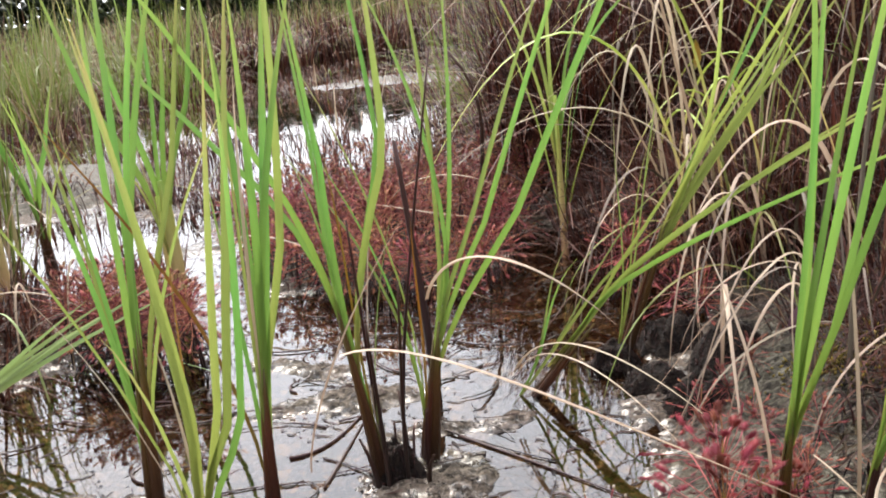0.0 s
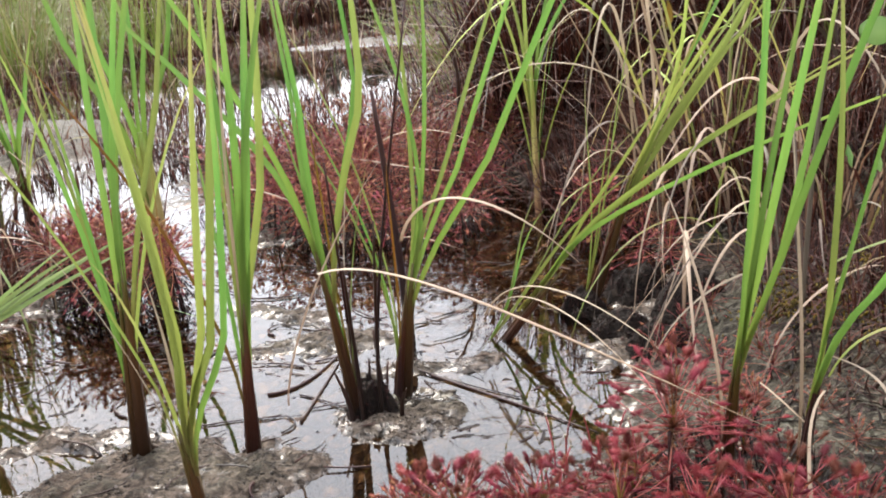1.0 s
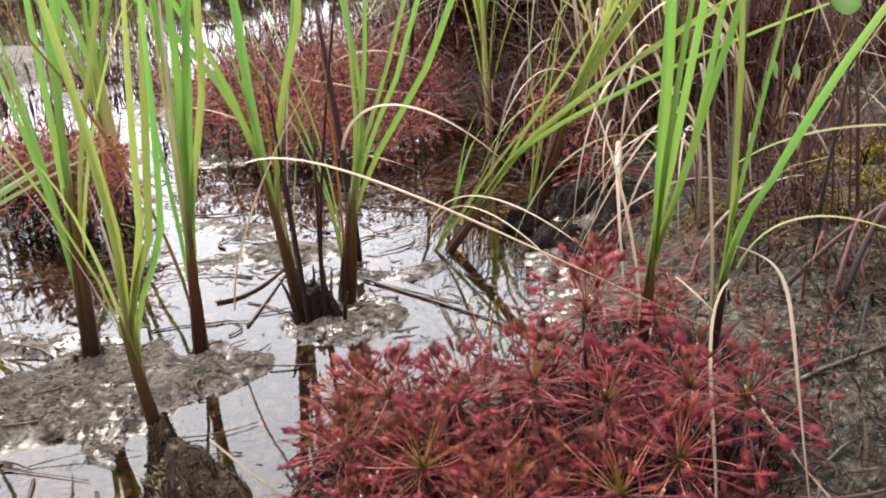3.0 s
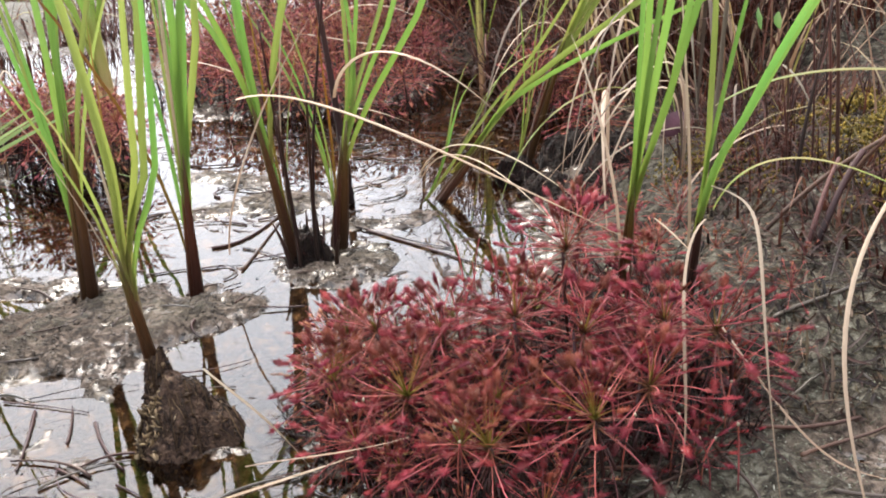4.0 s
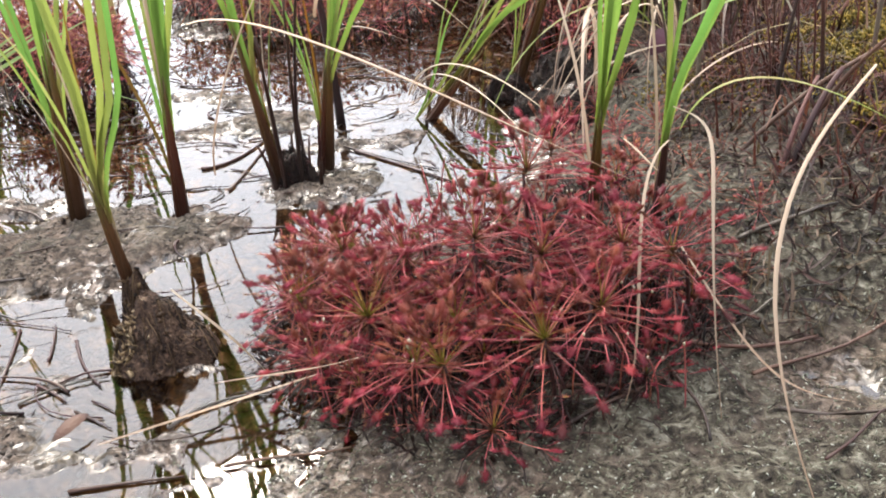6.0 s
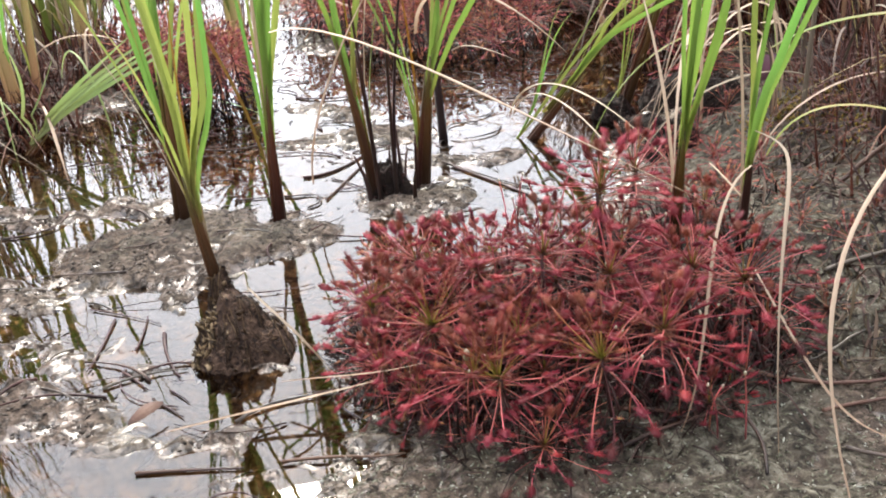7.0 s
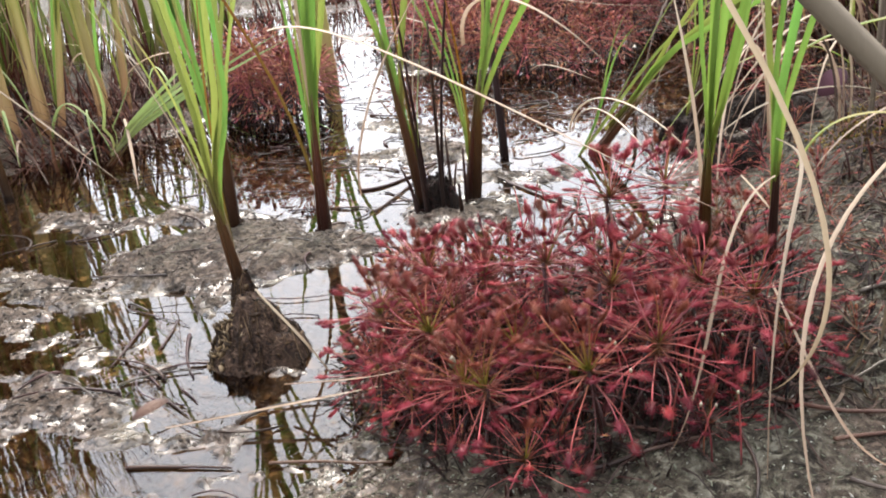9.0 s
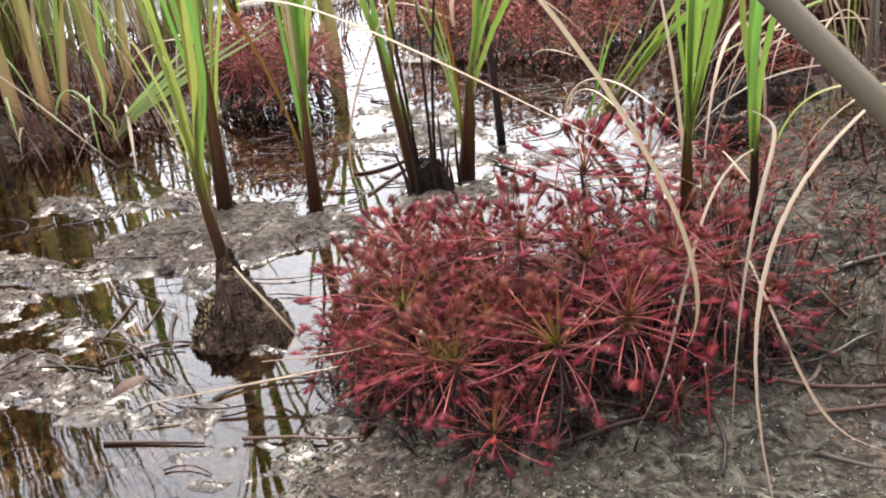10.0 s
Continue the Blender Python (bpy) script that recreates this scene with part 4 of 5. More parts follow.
# thick dead stems leaning on the bank
for x, y, tx, ty, tz, r, m in ((0.665, 0.93, 0.72, 0.98, 0.15, 0.0042, DARK), (0.655, 0.925, 0.70, 0.99, 0.14, 0.003, STICK), (0.60, 1.16, 0.63, 1.16, 0.42, 0.003, GREY), (0.70, 1.02, 0.86, 0.98, 0.24, 0.003, STICK),
                              (0.62, 0.98, 0.80, 1.03, 0.17, 0.0028, STICK), (0.79, 1.14, 0.81, 1.10, 0.42, 0.003, GREY),
                              (0.83, 0.94, 0.86, 0.90, 0.20, 0.003, DARK), (0.73, 1.10, 0.70, 1.06, 0.33, 0.0026, STICK)):
    z = z_at(x, y) - 0.01
    stem("dead_stalk", bezier((x, y, z), (x + 0.2 * (tx - x), y, z + 0.4 * (tz - z)), (x + 0.5 * (tx - x), (y + ty) / 2, z + 0.75 * (tz - z)), (tx, ty, tz), 10), r, r * 0.6, m,
         "dead brown stalk leaning on the bank", "stalk", "dead stalks")

# arching pale blades all over the right hummock
rnd = random.Random(57)
for k in range(84):
    x, y = rnd.uniform(0.42, 1.25), rnd.uniform(1.5, 2.7)
    z = max(0, z_at(x, y))
    dx, dy, h = rnd.gauss(-0.08, 0.2), rnd.uniform(-0.35, 0.0), rnd.uniform(0.22, 0.55)
    straw((x, y, z), (x + dx * 0.1, y + dy * 0.1, z + h), (x + dx * 0.7, y + dy * 0.6, z + h * 1.25), (x + dx * 1.3, y + dy * 1.2, z + h * rnd.uniform(0.1, 0.9)), rnd.uniform(0.004, 0.009),
          rnd.choice((STRAW, STRAW, STRAW, PALE_SHEATH, GREY)), label="dry pale sedge blade arching over the hummock")

# dry blades hanging off the right bank
rnd = random.Random(31)
for k in range(20):
    x, y = rnd.uniform(0.42, 0.66), rnd.uniform(1.15, 1.75)
    z = rnd.uniform(0.08, 0.30)
    dx, dy = rnd.uniform(-0.20, 0.16), rnd.uniform(-0.30, -0.05)
    ez = max(z_at(x + dx, y + dy), 0.0) + rnd.uniform(0.0, 0.06) * rnd.random()
    straw((x + 0.06, y + 0.08, max(0, z_at(x, y)) + 0.02), (x + 0.06 + dx * 0.2, y + 0.05, z * 1.3), (x + dx * 0.75, y + dy * 0.6, z * 1.45), (x + dx, y + dy, ez), rnd.uniform(0.0025, 0.006),
          rnd.choice((STRAW, STRAW, GREY, LIME)), label="limp dry sedge blade drooping off the bank")

# dry straws fallen over the back bed
straw((-0.10, 1.98, 0.13), (-0.06, 1.92, 0.15), (0.06, 1.90, 0.10), (0.24, 1.97, 0.09), 0.006, label="pale dry blade lying over red sundews")
straw((-0.06, 2.0, 0.14), (0.0, 1.95, 0.20), (0.12, 1.92, 0.21), (0.20, 1.95, 0.12), 0.004, label="pale dry blade lying over red sundews")
straw((0.02, 1.75, 0.02), (0.06, 1.70, 0.05), (0.10, 1.66, 0.05), (0.16, 1.70, 0.01), 0.005, label="pale dry blade lying at the pool's edge")
straw((-0.40, 1.95, 0.08), (-0.32, 1.86, 0.13), (-0.20, 1.80, 0.12), (-0.10, 1.80, 0.05), 0.005, label="pale dry blade lying over red sundews")
# dry blades strewn over the left bank
straw((-0.80, 1.27, 0.14), (-0.70, 1.24, 0.11), (-0.56, 1.18, 0.06), (-0.43, 1.144, 0.004), 0.005, label="pale dry blade lying over the mud bank")
straw((-0.50, 1.26, 0.07), (-0.47, 1.23, 0.06), (-0.42, 1.17, 0.03), (-0.38, 1.122, 0.002), 0.005, label="pale dry blade lying over the mud bank")
rnd = random.Random(88)
for k in range(22):
    x, y, q = rnd.uniform(-0.85, -0.45), rnd.uniform(1.22, 1.55), rnd.uniform(0, 6.283)
    ln, h = rnd.uniform(0.12, 0.34), rnd.uniform(0.02, 0.16)
    ex, ey = x + ln * math.cos(q), y + ln * 0.6 * math.sin(q)
    straw((x, y, max(0, z_at(x, y))), (x + 0.2 * (ex - x), y + 0.2 * (ey - y), h * 1.3), (x + 0.7 * (ex - x), y + 0.7 * (ey - y), h * 1.4), (ex, ey, max(0, z_at(ex, ey)) + h * rnd.random() * 0.6), rnd.uniform(0.003, 0.006),
          rnd.choice((STRAW, STRAW, GREY, PALE_BLADE)), label="pale dry blade tangled over the mud bank")

# a bundle of limp pale blades slumped beside the sundews
for k in range(4):
    ax, bx = 0.50 + rnd.uniform(-0.035, 0.03), 0.445 + rnd.uniform(-0.05, 0.03)
    y = 1.12 + rnd.uniform(-0.06, 0.06)
    straw((ax + 0.05, y + 0.10, max(z_at(ax + 0.05, y + 0.1), 0) + 0.02), (ax + 0.06, y + 0.06, 0.30 + rnd.uniform(-0.10, 0.06)), (ax - 0.03 + rnd.uniform(-0.03, 0.02), y, 0.26 + rnd.uniform(-0.10, 0.05)),
          (bx, y - 0.06, max(z_at(bx, y - 0.06), 0) + rnd.uniform(0.0, 0.05)), rnd.uniform(0.003, 0.0055), rnd.choice((STRAW, STRAW, GREY)), label="limp pale dry blade slumped beside the bank")

# ---- grass too many to count ----
def grass(name, spots, mat, label, seed, seg=5):
    """spots: x, y, z, count, spread, low, high, bend, width."""
    rnd = random.Random(seed)
    g = Geo()
    for x, y, z, count, spread, low, high, bend, width in spots:
        for _ in range(count):
            q, r = rnd.uniform(0, 6.283), spread * math.sqrt(rnd.random())
            px, py = x + r * math.cos(q), y + r * math.sin(q)
            h = rnd.uniform(low, high)
            a = q + rnd.gauss(0, 0.9)
            lean, droop = rnd.uniform(0.05, 0.45) * bend, rnd.random() ** 2 * bend
            pts = []
            for k in range(seg + 1):
                u = k / seg
                out = h * (lean * u + droop * 0.9 * u ** 2.5)
                pts.append(Vector((px + out * math.cos(a), py + out * math.sin(a), z - 0.01 + h * (u - droop * 0.75 * u ** 3))))
            w = width * rnd.uniform(0.6, 1.3)
            g.ribbon(pts, [w * (1 - 0.85 * (k / seg) ** 1.5) for k in range(seg + 1)], (math.sin(a) + 0.3, -math.cos(a), 0), 0.2)
    return tagged(new(name, g.mesh(name, mat)), label, "grass", kind="stuff")


def z_or(x, y):
    return max(z_at(x, y), -0.01)


rnd = random.Random(77)
fresh, dry, red, bed_shade = [], [], [], []
for k in range(200):
    y = rnd.uniform(12, 22)
    x = rnd.uniform(-1.0 * y, 0.75 * y)
    (dry if rnd.random() < 0.25 else fresh).append((x, y, z_or(x, y), 40, 0.6, 0.35 + 0.03 * (y - 12), 0.7 + 0.05 * (y - 12), 0.6, 0.022))
# single tussocks round the far pools
for x, y, n, r in ((-3.6, 6.6, 420, 0.55), (-2.9, 7.4, 300, 0.5), (-0.1, 4.0, 110, 0.2), (0.25, 3.3, 120, 0.22), (0.7, 3.6, 180, 0.3),
                   (-3.0, 5.6, 150, 0.3), (-4.2, 7.8, 300, 0.5), (-0.2, 8.0, 260, 0.5), (0.6, 6.2, 260, 0.45)):
    tall = 1.7 if x < -2.8 else 1.0
    fresh.append((x, y, z_or(x, y), n * 2 // 3, r * 0.8, 0.22 * tall, 0.60 * tall, 1.0, 0.007 + 0.0006 * y))
    dry.append((x, y, z_or(x, y), n // 2, r, 0.15, 0.45, 1.4, 0.008))
    red.append((x, y - 0.1, z_or(x, y), n, r * 1.15, 0.08, 0.28, 1.2, 0.010))
# a brown ridge of dead sedge behind the far pools hides the horizon
for k in range(150):
    x = rnd.uniform(-10.0, 2.6)
    y = rnd.uniform(11.0, 14.0) + 0.5 * math.sin(x * 2.1)
    red.append((x, y, z_or(x, y), 80, 0.35, 0.2, 0.68, 1.1, 0.024))
    (dry if k % 3 else fresh).append((x, y, z_or(x, y), 18, 0.35, 0.3, 0.85, 1.2, 0.017))
for k in range(22):
    x, y = rnd.gauss(-3.5, 0.3), rnd.gauss(6.0, 0.25)
    red.append((x, y, z_or(x, y), 50, 0.15, 0.08, 0.30, 1.1, 0.010))
    fresh.append((x, y, z_or(x, y), 16, 0.15, 0.4, 0.8, 0.9, 0.011))
for k in range(20):
    x, y = rnd.gauss(0.15, 0.26), rnd.gauss(3.9, 0.3)
    red.append((x, y, z_or(x, y), 50, 0.15, 0.08, 0.30, 1.1, 0.006))
    (dry if k % 2 else fresh).append((x, y, z_or(x, y), 12, 0.13, 0.3, 0.65, 0.9, 0.007))
# low growth and dead stalks over the far wet flats
for k in range(420):
    y = 2.5 + 8.0 * rnd.random() ** 1.2
    x = rnd.uniform(-0.3 - 0.6 * y, 0.1)
    if z_at(x, y) > -0.006 or rnd.random() < 0.4:
        if k % 5 == 0:
            (dry if rnd.random() < 0.6 else fresh).append((x, y, z_or(x, y), 5, 0.07, 0.05, 0.24, 1.4, 0.004 + 0.0007 * y))
        red.append((x, y, z_or(x, y), 18, 0.07 + 0.015 * y, 0.02, 0.10, 1.5, 0.004 + 0.0009 * y))
# the right hummock: arching straw over a dark red thatch
for k in range(38):
    x, y = rnd.uniform(0.46, 1.9), rnd.uniform(1.75, 3.4)
    dry.append((x, y, z_or(x, y), int(rnd.uniform(5, 10)), 0.10, 0.35, 0.75, 1.25, 0.0085))
    if rnd.random() < 0.5:
        fresh.append((x, y, z_or(x, y), 9, 0.06, 0.35, 0.7, 0.9, 0.007))
for k in range(80):
    x, y = rnd.uniform(0.35, 1.9), rnd.uniform(1.75, 3.6)
    red.append((x, y, z_or(x, y), 60, 0.12, 0.10, 0.30, 1.0, 0.006))
for k in range(18):
    x, y = rnd.uniform(-1.3, 0.3), rnd.uniform(2.7, 4.0)
    red.append((x, y, z_or(x, y), 70, 0.15, 0.06, 0.2, 1.2, 0.004))
for k in range(14):
    x, y = rnd.uniform(0.66, 1.4), rnd.uniform(1.38, 1.75)
    dry.append((x, y, z_or(x, y), 5, 0.08, 0.15, 0.45, 1.2, 0.0055))
    if y > 1.35 or x > 1.0:
        red.append((x, y, z_or(x, y), 50, 0.1, 0.05, 0.16, 1.3, 0.0035))
for k in range(90):
    x, y = rnd.uniform(0.12, 1.1), rnd.uniform(2.35, 3.1)
    red.append((x, y, z_or(x, y), 80, 0.10, 0.18, 0.50, 1.0, 0.006))
# the dark foot of the far right hummock, and the tangle on the near right bank
for k in range(70):
    x, y = rnd.uniform(0.36, 0.85), rnd.uniform(1.72, 2.5)
    red.append((x, y, z_or(x, y), 80, 0.09, 0.08, 0.24, 1.2, 0.0035))
for k in range(130):
    x, y = rnd.uniform(0.58, 1.1), rnd.uniform(0.88, 1.5)
    if x > 0.60 + 0.4 * (1.1 - min(y, 1.1)):
        if (x - 0.82) ** 2 + (y - 1.18) ** 2 > 0.10 ** 2:
            red.append((x, y, z_or(x, y), 30, 0.06, 0.02, 0.085, 2.0, 0.0032))
        if k % 9 == 0:
            dry.append((x, y, z_or(x, y), 5, 0.06, 0.05, 0.28, 1.5, 0.0035))
# tall growth on the left bank, mirrored in the near water
for k in range(15):
    x, y = rnd.uniform(-1.7, -0.85), rnd.uniform(1.25, 2.1)
    fresh.append((x, y, z_or(x, y), 20, 0.08, 0.4, 0.75, 0.4, 0.011))
    dry.append((x, y, z_or(x, y), 14, 0.1, 0.2, 0.5, 0.9, 0.008))
for k in range(15):
    x, y = rnd.uniform(-1.6, -0.98), rnd.uniform(1.15, 1.75)
    fresh.append((x, y, z_or(x, y), 15, 0.1, 0.6, 1.1, 0.3, 0.013))
    dry.append((x, y, z_or(x, y), 11, 0.1, 0.4, 0.9, 0.4, 0.010))
for k in range(18):
    x, y = rnd.uniform(-1.7, -1.12), rnd.uniform(1.3, 1.56)
    red.append((x, y, z_or(x, y), 60, 0.12, 0.35, 1.25, 0.5, 0.010))
# near-black dead-leaf blades whose colour stands in for shade under the sundew beds
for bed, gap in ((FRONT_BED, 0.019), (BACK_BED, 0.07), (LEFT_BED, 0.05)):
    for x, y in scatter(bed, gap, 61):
        bed_shade.append((x, y, z_or(x, y), 30, gap * 1.3, 0.012, 0.045, 1.6, 0.0024))
for k in range(26):
    x, y = rnd.uniform(-1.6, -0.62), rnd.uniform(1.25, 2.0)
    red.append((x, y, z_or(x, y), 150, 0.11, 0.03, 0.14, 1.6, 0.005))
grass("sedge_meadow", fresh, GRASS_FRESH, "dense fresh yellow-green sedge behind the pools", 1)
grass("dry_sedge", dry, GRASS_DRY, "tangled dry straw-coloured sedge on the banks", 2)
grass("dead_sundew_leaves", bed_shade, UNDER, "blackish dead-leaf blades put in for the shade under the sundews", 5, 3)
grass("red_thatch", red, THATCH, "dark red low growth under the sedge", 3)

# a far line of bushes closes the view
g = Geo()
rnd = random.Random(4)
for k in range(20000):
    q = rnd.uniform(0, 6.283)
    r = rnd.uniform(22, 27)
    h = 1.6 + 0.7 * vnoise(q * 9, 3.0) * rnd.random()
    c = Vector((r * math.cos(q), r * math.sin(q) + 1, max(0.1, h * rnd.random())))
    d = Vector((rnd.gauss(0, 1), rnd.gauss(0, 1), rnd.gauss(0, 1))).normalized()
    g.pad(c, d, d.orthogonal().normalized(), rnd.uniform(0.4, 0.9), rnd.uniform(0.3, 0.6), 0.1, 1, 4)
tagged(new("far_bushes", g.mesh("far_bushes", FAR_LEAVES)), "distant dark green bushes round the bog", "bushes", kind="stuff")

# ---- mound of roots under the leaning tuft ----
def root_mound(at, r, tall, seed, label, apex=(0.0, 0.0), skin=None, flank=0.0):
    """A matted lump of roots, highest at apex, with fibres lying down its sides and scraps in them."""
    rnd = random.Random(seed)
    mound = thing("root_mound", at, label, "root clump")

    def side(q, u, lift=0.0):
        c, s = math.cos(q), math.sin(q)
        rr = r * u * (1 + 0.9 * float(fbm(c * 0.8 + seed, s * 0.8, 2.0, 3)))
        x, y = apex[0] * (1 - u) + rr * c, apex[1] * (1 - u) + rr * s
        h = tall * (1 - u ** 2.1) * (1 + 0.5 * float(fbm(c * u + seed, s * u, 3.0, 2))) + 0.048 * float(fbm(x + seed, y, 55.0, 4)) * min(1.0, 3 * u) - 0.012 * u ** 4
        return Vector((x, y, h + lift))

    g = Geo()
    rings, sides = 14, 40
    for i in range(rings + 1):
        for j in range(sides):
            g.v.append(side(2 * math.pi * j / sides, 0.04 + 1.06 * i / rings))
            if i:
                a, jj = i * sides, (j + 1) % sides
                g.f.append((a - sides + j, a - sides + jj, a + jj, a + j))
    g.f.append(tuple(range(sides)))
    part("body", g, skin or ROOT, mound)
    g = Geo()
    for k in range(110):
        q, u0, turn = rnd.uniform(0, 6.283), 0.15 + rnd.random() * 0.6, rnd.gauss(0, 0.5)
        u1 = min(1.08, u0 + rnd.uniform(0.12, 0.4))
        w = rnd.uniform(0.0002, 0.0006)
        g.tube([side(q + turn * k / 4, u0 + (u1 - u0) * k / 4, rnd.uniform(0.0, 0.002)) for k in range(5)], [w, w, w, w * 0.8, w * 0.4], 4)
    part("root_fibre", g, UNDER if skin else ROOT_BITS, mound)["kind"] = "stuff"
    g = Geo()
    for k in range(260):
        c = side(rnd.uniform(0, 6.283), 0.3 + 0.8 * rnd.random() ** 0.7, 0.0005)
        d = Vector((rnd.gauss(0, 1), rnd.gauss(0, 1), rnd.gauss(0, 0.8))).normalized()
        ln = 0.003 + 0.010 * rnd.random() ** 2
        g.pad(c, d, d.orthogonal().normalized(), ln, ln * rnd.uniform(0.2, 0.6), ln * 0.3, 1, 4)
    if flank:
        f = Geo()
        for k in range(420):
            u = rnd.uniform(0.45, 1.12)
            c = side(flank + rnd.gauss(0, 0.42), u, rnd.uniform(0.0, 0.004))
            d = Vector((rnd.gauss(0, 0.6), rnd.gauss(0, 0.6), rnd.gauss(-0.6, 0.6))).normalized()
            ln = 0.003 + 0.013 * rnd.random() ** 2
            f.pad(c, d, d.orthogonal().normalized(), ln, ln * rnd.uniform(0.25, 0.6), ln * 0.25, 1, 5)
        part("leaf_scale", f, TAN_BITS, mound, "tan dead leaf scales heaped on one flank")["kind"] = "stuff"
    part("debris", g, UNDER if skin else ROOT_BITS, mound, "tan and brown rotting scraps")["kind"] = "stuff"
    return mound


root_mound((0.100, 0.706, 0.0), 0.048, 0.047, 1, "dark brown matted root mound rising from the shallow water", (-0.026, 0.026), None, 3.7)
root_mound((0.058, 0.748, 0.0), 0.022, 0.056, 2, "dark rotting roots gripping the sedge base")
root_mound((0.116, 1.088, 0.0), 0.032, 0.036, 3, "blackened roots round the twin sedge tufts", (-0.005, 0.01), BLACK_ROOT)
root_mound((-0.117, 0.975, 0.0), 0.03, 0.020, 4, "muddy roots at the foot of a sedge tuft")
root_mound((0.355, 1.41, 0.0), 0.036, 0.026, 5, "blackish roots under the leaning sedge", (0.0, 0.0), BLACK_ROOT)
# black mounds for both the roots and the deep shade at the hummock's foot
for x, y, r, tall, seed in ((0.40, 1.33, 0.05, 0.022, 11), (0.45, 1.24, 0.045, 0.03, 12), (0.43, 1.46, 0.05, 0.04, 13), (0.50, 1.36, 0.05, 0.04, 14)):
    root_mound((x, y, max(0.0, z_at(x, y)) - 0.004), r, tall, seed, "black wet roots with the hummock foot's deep shade in their colour", (0.01, 0.01), BLACK_ROOT)

# ---- twigs and litter ----
POOL_TWIGS = (
    ((-0.028, 1.146), (0.013, 1.173), (0.033, 1.275), 0.0030), ((0.035, 1.07), (0.038, 1.151), (0.039, 1.258), 0.0022), ((-0.084, 1.062), (-0.032, 1.08), (0.032, 1.085), 0.0014),
    ((-0.068, 0.747), (-0.047, 0.689), (-0.037, 0.652), 0.0017), ((0.0, 0.726), (0.026, 0.684), (0.057, 0.653), 0.0021), ((-0.001, 0.654), (0.017, 0.644), (0.036, 0.631), 0.0016),
    ((0.051, 0.617), (0.072, 0.606), (0.093, 0.595), 0.0014), ((0.169, 1.192), (0.268, 1.114), (0.369, 1.029), 0.0022), ((0.12, 1.228), (0.211, 1.164), (0.289, 1.119), 0.0016),
    ((0.014, 1.143), (0.058, 1.12), (0.107, 1.071), 0.0014), ((-0.108, 0.764), (-0.071, 0.758), (-0.014, 0.744), 0.0011), ((0.093, 0.519), (0.131, 0.529), (0.175, 0.538), 0.0020),
    ((-0.011, 0.692), (-0.021, 0.723), (-0.036, 0.756), 0.0014), ((0.059, 0.632), (0.074, 0.625), (0.087, 0.616), 0.0012))
for a, b, c, r in POOL_TWIGS:
    pts = [Vector((*p, max(0.0, z_at(*p)) + 0.0016)) for p in (a, b, c)]
    mid = pts[1] * 1.5 - (pts[0] + pts[2]) * 0.25
    stem("twig", bezier(pts[0], pts[0].lerp(mid, 0.7), pts[2].lerp(mid, 0.7), pts[2], 10), r, r * 0.5, DARK, "curved blackish twig floating on the pool", "twig", "twigs", sides=5)
rnd = random.Random(41)
for k in range(110):
    x, y = rnd.uniform(-0.40, 0.34), rnd.uniform(0.50, 1.7)
    ln, q = rnd.uniform(0.03, 0.13), rnd.uniform(0, 6.283)
    a = Vector((x, y, max(0.0, z_at(x, y)) + 0.0015))
    e = a + Vector((math.cos(q), math.sin(q) * 0.6, 0)) * ln
    e.z = max(0.0, z_at(e.x, e.y)) + 0.002
    side = Vector((-math.sin(q), math.cos(q), 0)) * ln * rnd.uniform(-0.3, 0.3)
    m1, m2 = a.lerp(e, 0.33) + side, a.lerp(e, 0.66) + side * 0.8
    m1.z = max(0.0, z_at(m1.x, m1.y)) + 0.003
    m2.z = max(0.0, z_at(m2.x, m2.y)) + 0.003
    r = rnd.uniform(0.0007, 0.0022)
    stem("twig", bezier(a, m1, m2, e, 8), r, r * 0.5, rnd.choice((DARK, DARK, LITTER)), "thin dark twig lying on mud and water", "twig", "twigs", sides=5)

g = Geo()
for k in range(17000):
    x, y = rnd.uniform(-0.8, 0.95), rnd.uniform(0.38, 2.0)
    z = z_at(x, y)
    if z < 0.001 and rnd.random() < 0.9:
        continue
    z = max(z, 0.0)
    d = Vector((rnd.gauss(0, 1), rnd.gauss(0, 1), rnd.gauss(0, 0.12))).normalized()
    u = d.orthogonal().normalized()
    ln = 0.002 + 0.016 * rnd.random() ** 4
    g.pad(Vector((x, y, z + 0.0003)), d, u, ln, min(0.0016, ln * rnd.uniform(0.08, 0.4)), 0.001, 1, 4)
tagged(new("litter", g.mesh("litter", CRUMBS)), "scraps of rotting plant litter on the mud", "litter", kind="stuff")


# crumbs of mud on the islands and shoals
g = Geo()
for k in range(26000):
    x, y = rnd.uniform(-0.50, 0.30), rnd.uniform(0.48, 1.25)
    z = z_at(x, y)
    if z < 0.0005 or fbm(x + 1, y + 4, 16.0, 3) < -0.08:
        continue
    d = Vector((rnd.gauss(0, 1), rnd.gauss(0, 1), rnd.gauss(0, 0.4))).normalized()
    ln = 0.0016 + 0.0065 * rnd.random() ** 3
    g.pad(Vector((x, y, z)), d, d.orthogonal().normalized(), ln, ln * rnd.uniform(0.4, 0.9), ln * rnd.uniform(0.3, 0.6), 1, 5)
tagged(new("mud_crumbs", g.mesh("mud_crumbs", MUD_BITS)), "grey-brown crumbs of wet mud on the low islands", "mud", kind="stuff")

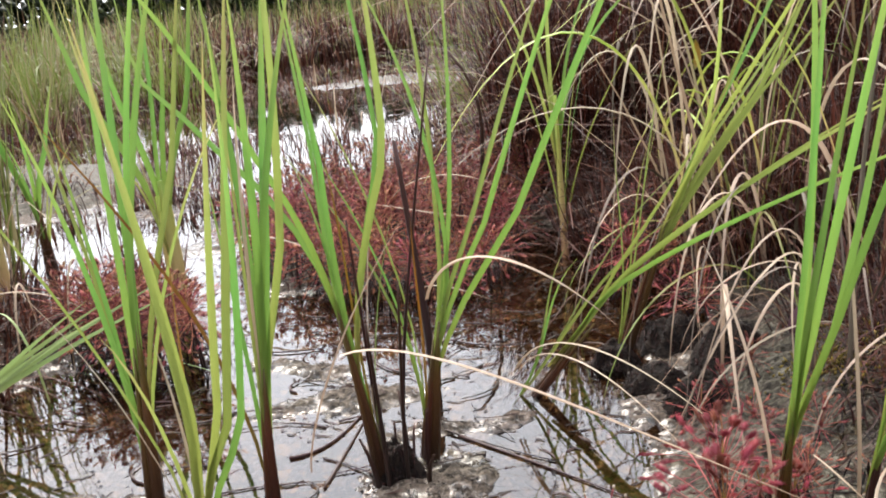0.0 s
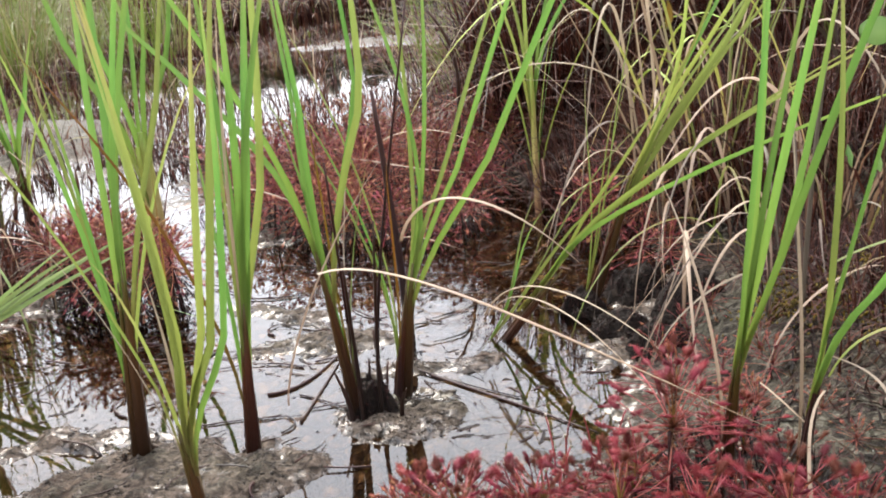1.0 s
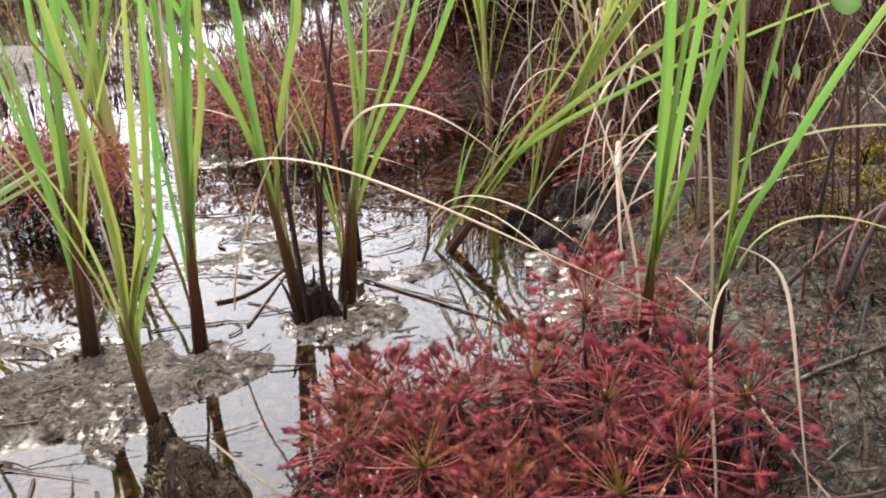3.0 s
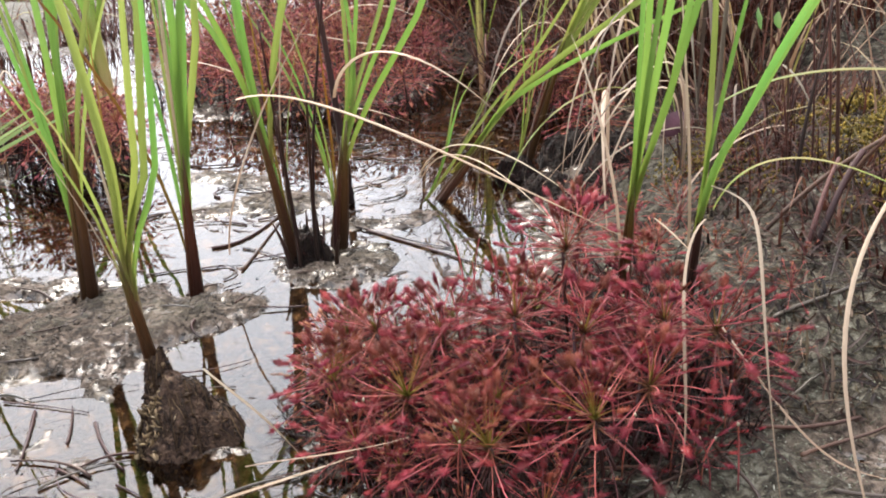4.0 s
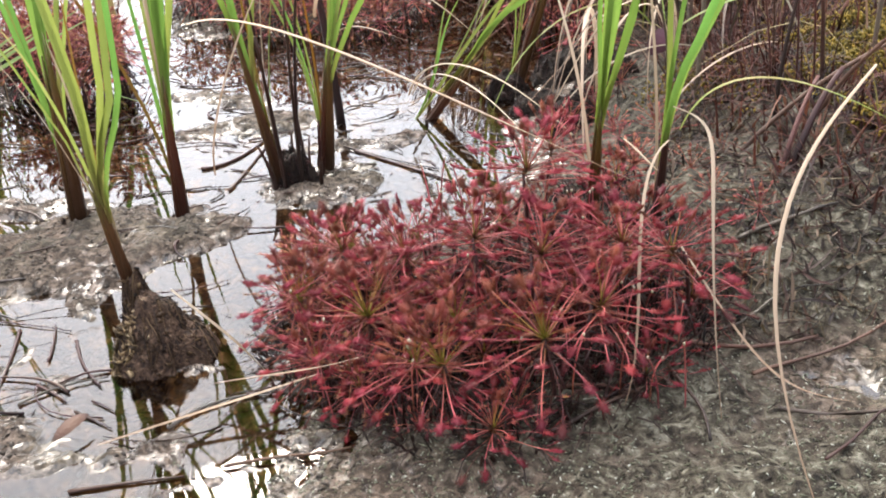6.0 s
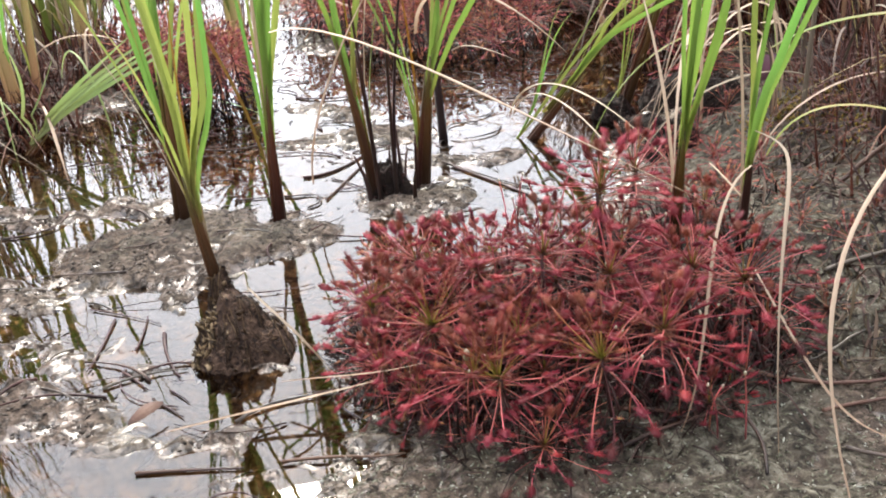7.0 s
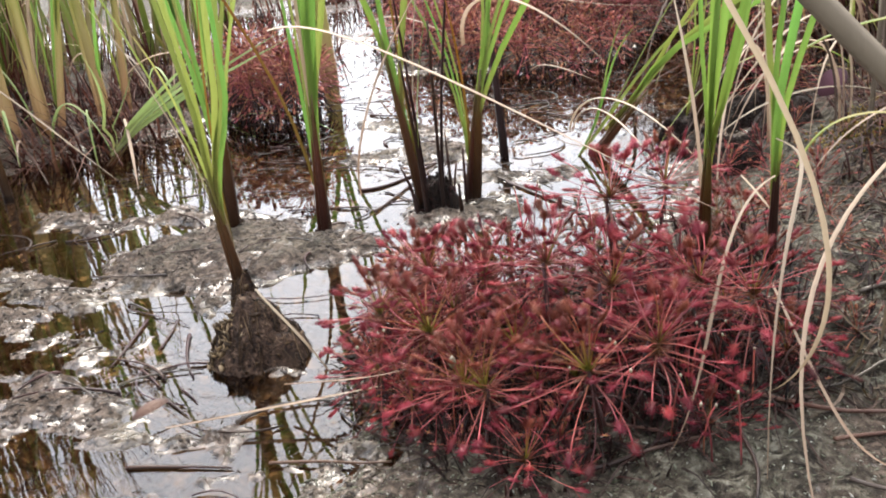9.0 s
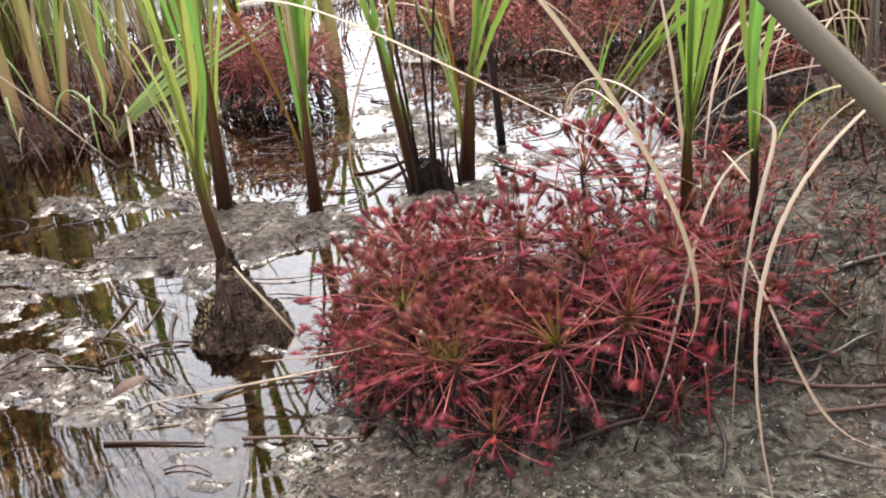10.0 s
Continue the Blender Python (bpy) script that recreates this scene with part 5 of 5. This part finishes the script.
# dead blades and leaf scraps pressed into the right bank
g = Geo()
for k in range(7500):
    x, y = rnd.uniform(0.46, 1.05), rnd.uniform(0.66, 1.4)
    if x < 0.54 + 0.25 * max(0.0, y - 0.95) or fbm(x + 2, y, 9.0, 3) < -0.10:
        continue
    q, ln = rnd.uniform(0, 6.283), 0.006 + 0.045 * rnd.random() ** 2.5
    c, s_, lift = math.cos(q), math.sin(q), rnd.random() ** 3 * 0.02
    pts = []
    for j in range(5):
        u = j / 4 - 0.5
        px, py = x + c * ln * u - s_ * ln * 0.3 * u * u, y + s_ * ln * u + c * ln * 0.3 * u * u
        pts.append(Vector((px, py, max(0, z_at(px, py)) + 0.001 + lift * (0.5 + u))))
    w = rnd.uniform(0.0008, 0.0030)
    g.ribbon(pts, [w * v for v in (0.5, 0.9, 1.0, 0.8, 0.3)], (-s_, c, rnd.gauss(0, 0.6)), 0.25)
tagged(new("bank_litter", g.mesh("bank_litter", BANK_BITS)), "brown and purplish dead blades matted on the bank", "litter", kind="stuff")

# dark specks, curled bits and wisps of mud afloat in the middle pools
g = Geo()
for k in range(1500):
    x, y = rnd.uniform(-0.45, 0.42), 1.02 + 0.95 * rnd.random() ** 1.2
    if fbm(x + 7, y, 8.0, 3) < 0.0 and rnd.random() < 0.75:
        continue
    q, ln = rnd.gauss(0, 0.9), 0.004 + 0.034 * rnd.random() ** 3
    c, s_, bend = math.cos(q), math.sin(q), rnd.gauss(0, 0.5)
    pts = [Vector((x + c * ln * u - s_ * ln * bend * u * u, y + s_ * ln * u + c * ln * bend * u * u, max(0.0, z_at(x, y)) + 0.0008)) for u in (-0.5, -0.25, 0, 0.25, 0.5)]
    w = rnd.uniform(0.0012, 0.005)
    g.ribbon(pts, [w * v for v in (0.4, 0.9, 1.0, 0.8, 0.3)], (-s_, c, 0), 0.2)
tagged(new("floating_litter", g.mesh("floating_litter", UNDER)), "dark scraps of dead leaves floating in the pools", "litter", kind="stuff")

# green-brown algal scraps over the near bank
g = Geo()
for k in range(52000):
    x, y = rnd.uniform(0.16, 0.98), 0.36 + 0.62 * rnd.random() ** 1.4
    keep = 0.6 if x > 0.5 and y < 0.8 else 0.4 if x > 0.5 else 0.9 if y < 0.6 else 0.3
    if rnd.random() > keep * (0.45 + 1.2 * float(fbm(x, y, 11.0, 3)) + 0.5):
        continue
    z = z_at(x, y)
    if z < 0.001:
        continue
    d = Vector((rnd.gauss(0, 1), rnd.gauss(0, 1), rnd.gauss(0, 0.5))).normalized()
    ln = 0.0012 + 0.0075 * rnd.random() ** 4
    g.pad(Vector((x, y, z + 0.0002)), d, d.orthogonal().normalized(), ln, min(0.002, ln * rnd.uniform(0.2, 0.7)), 0.0014, 1, 4)
tagged(new("algal_litter", g.mesh("algal_litter", ALGAE)), "green-brown algae and rotting scraps on the near bank", "litter", kind="stuff")


def flat_leaf(name, at, length, width, turn, tilt, mat, label):
    g = Geo()
    n = 8
    pts = [Vector((length * (k / n - 0.5), 0, 0.10 * length * math.sin(math.pi * k / n))) for k in range(n + 1)]
    g.ribbon(pts, [max(0.0006, width * math.sin(math.pi * (0.04 + 0.92 * k / n)) ** 0.7) for k in range(n + 1)], (0, 1, 0), -0.12)
    ob = new(name, g.mesh(name, mat))
    ob.matrix_basis = pose(*at, *tilt, turn)
    return tagged(ob, label, "leaf", "leaves")


flat_leaf("dead_leaf", (0.065, 0.585, 0.010), 0.034, 0.011, 60, (24, -8), STICK, "curled tan-brown dead leaf on the mud")
flat_leaf("dead_leaf", (0.56, 1.20, 0.125), 0.040, 0.026, 35, (55, -35), LEAF_PURPLE, "purplish brown dead leaf on the bank")
flat_leaf("dead_leaf", (-0.62, 1.33, 0.045), 0.05, 0.02, 10, (10, -10), LEAF_BROWN, "purplish brown dead leaf on the mud bank")
for x, y, z, ln, q in ((0.651, 1.187, 0.249, 0.034, 80), (0.672, 1.05, 0.365, 0.045, 40), (0.655, 1.10, 0.39, 0.035, -30), (0.69, 1.05, 0.335, 0.03, 10), (0.645, 1.05, 0.27, 0.022, 60)):
    flat_leaf("green_leaf", (x, y, z), ln, ln * 0.8, q, (80, 10), LEAF_GREEN, "small round pale green leaf on a thin shrub twig")
    stem("shrub_twig", bezier((x + 0.03, y + 0.05, z_at(x + 0.03, y + 0.05) - 0.01), (x + 0.03, y + 0.05, z * 0.5), (x + 0.01, y + 0.01, z * 0.8), (x, y, z), 8), 0.0014, 0.0007, STICK,
         "thin brown shrub twig rising from the bank", "twig", "shrub twigs")

flat_leaf("yellow_leaf", (0.52, 1.9, 0.37), 0.06, 0.024, 95, (70, 60), ORANGE, "drooping yellow leaf among the dry sedge")
stem("dead_branch", bezier((0.10, 2.25, 0.0), (0.06, 2.22, 0.15), (0.16, 2.2, 0.26), (0.05, 2.2, 0.40), 12), 0.006, 0.003, DARK, "crooked dark dead branch standing in the bog", "branch")
# moss cushions on the bank
g = Geo()
rnd = random.Random(51)
CUSHIONS = [(0.82, 1.18, 0.05, 0.08), (0.86, 1.04, 0.035, 0.04), (0.70, 1.12, 0.03, 0.04), (0.60, 1.22, 0.03, 0.04), (0.74, 1.26, 0.05, 0.05), (0.90, 1.32, 0.06, 0.06), (0.76, 0.99, 0.02, 0.02)]
for k in range(9000):
    cx, cy, sx, sy = CUSHIONS[k % 7 if k < 4500 else 0]
    x, y = rnd.gauss(cx, sx), rnd.gauss(cy, sy)
    if fbm(x, y, 22.0, 3) < -0.06:
        continue
    d = Vector((rnd.gauss(0, 0.7), rnd.gauss(0, 0.7), 1)).normalized()
    ln = rnd.uniform(0.004, 0.010)
    g.pad(Vector((x, y, z_at(x, y) + rnd.uniform(0, 0.018) + 0.02 * max(0.0, float(fbm(x, y, 30.0, 2))))), d, d.orthogonal().normalized(), ln, 0.003, 0.003, 1, 4)
tagged(new("moss", g.mesh("moss", MOSS_GREEN)), "yellow-green moss cushions on the bank", "moss", kind="stuff")
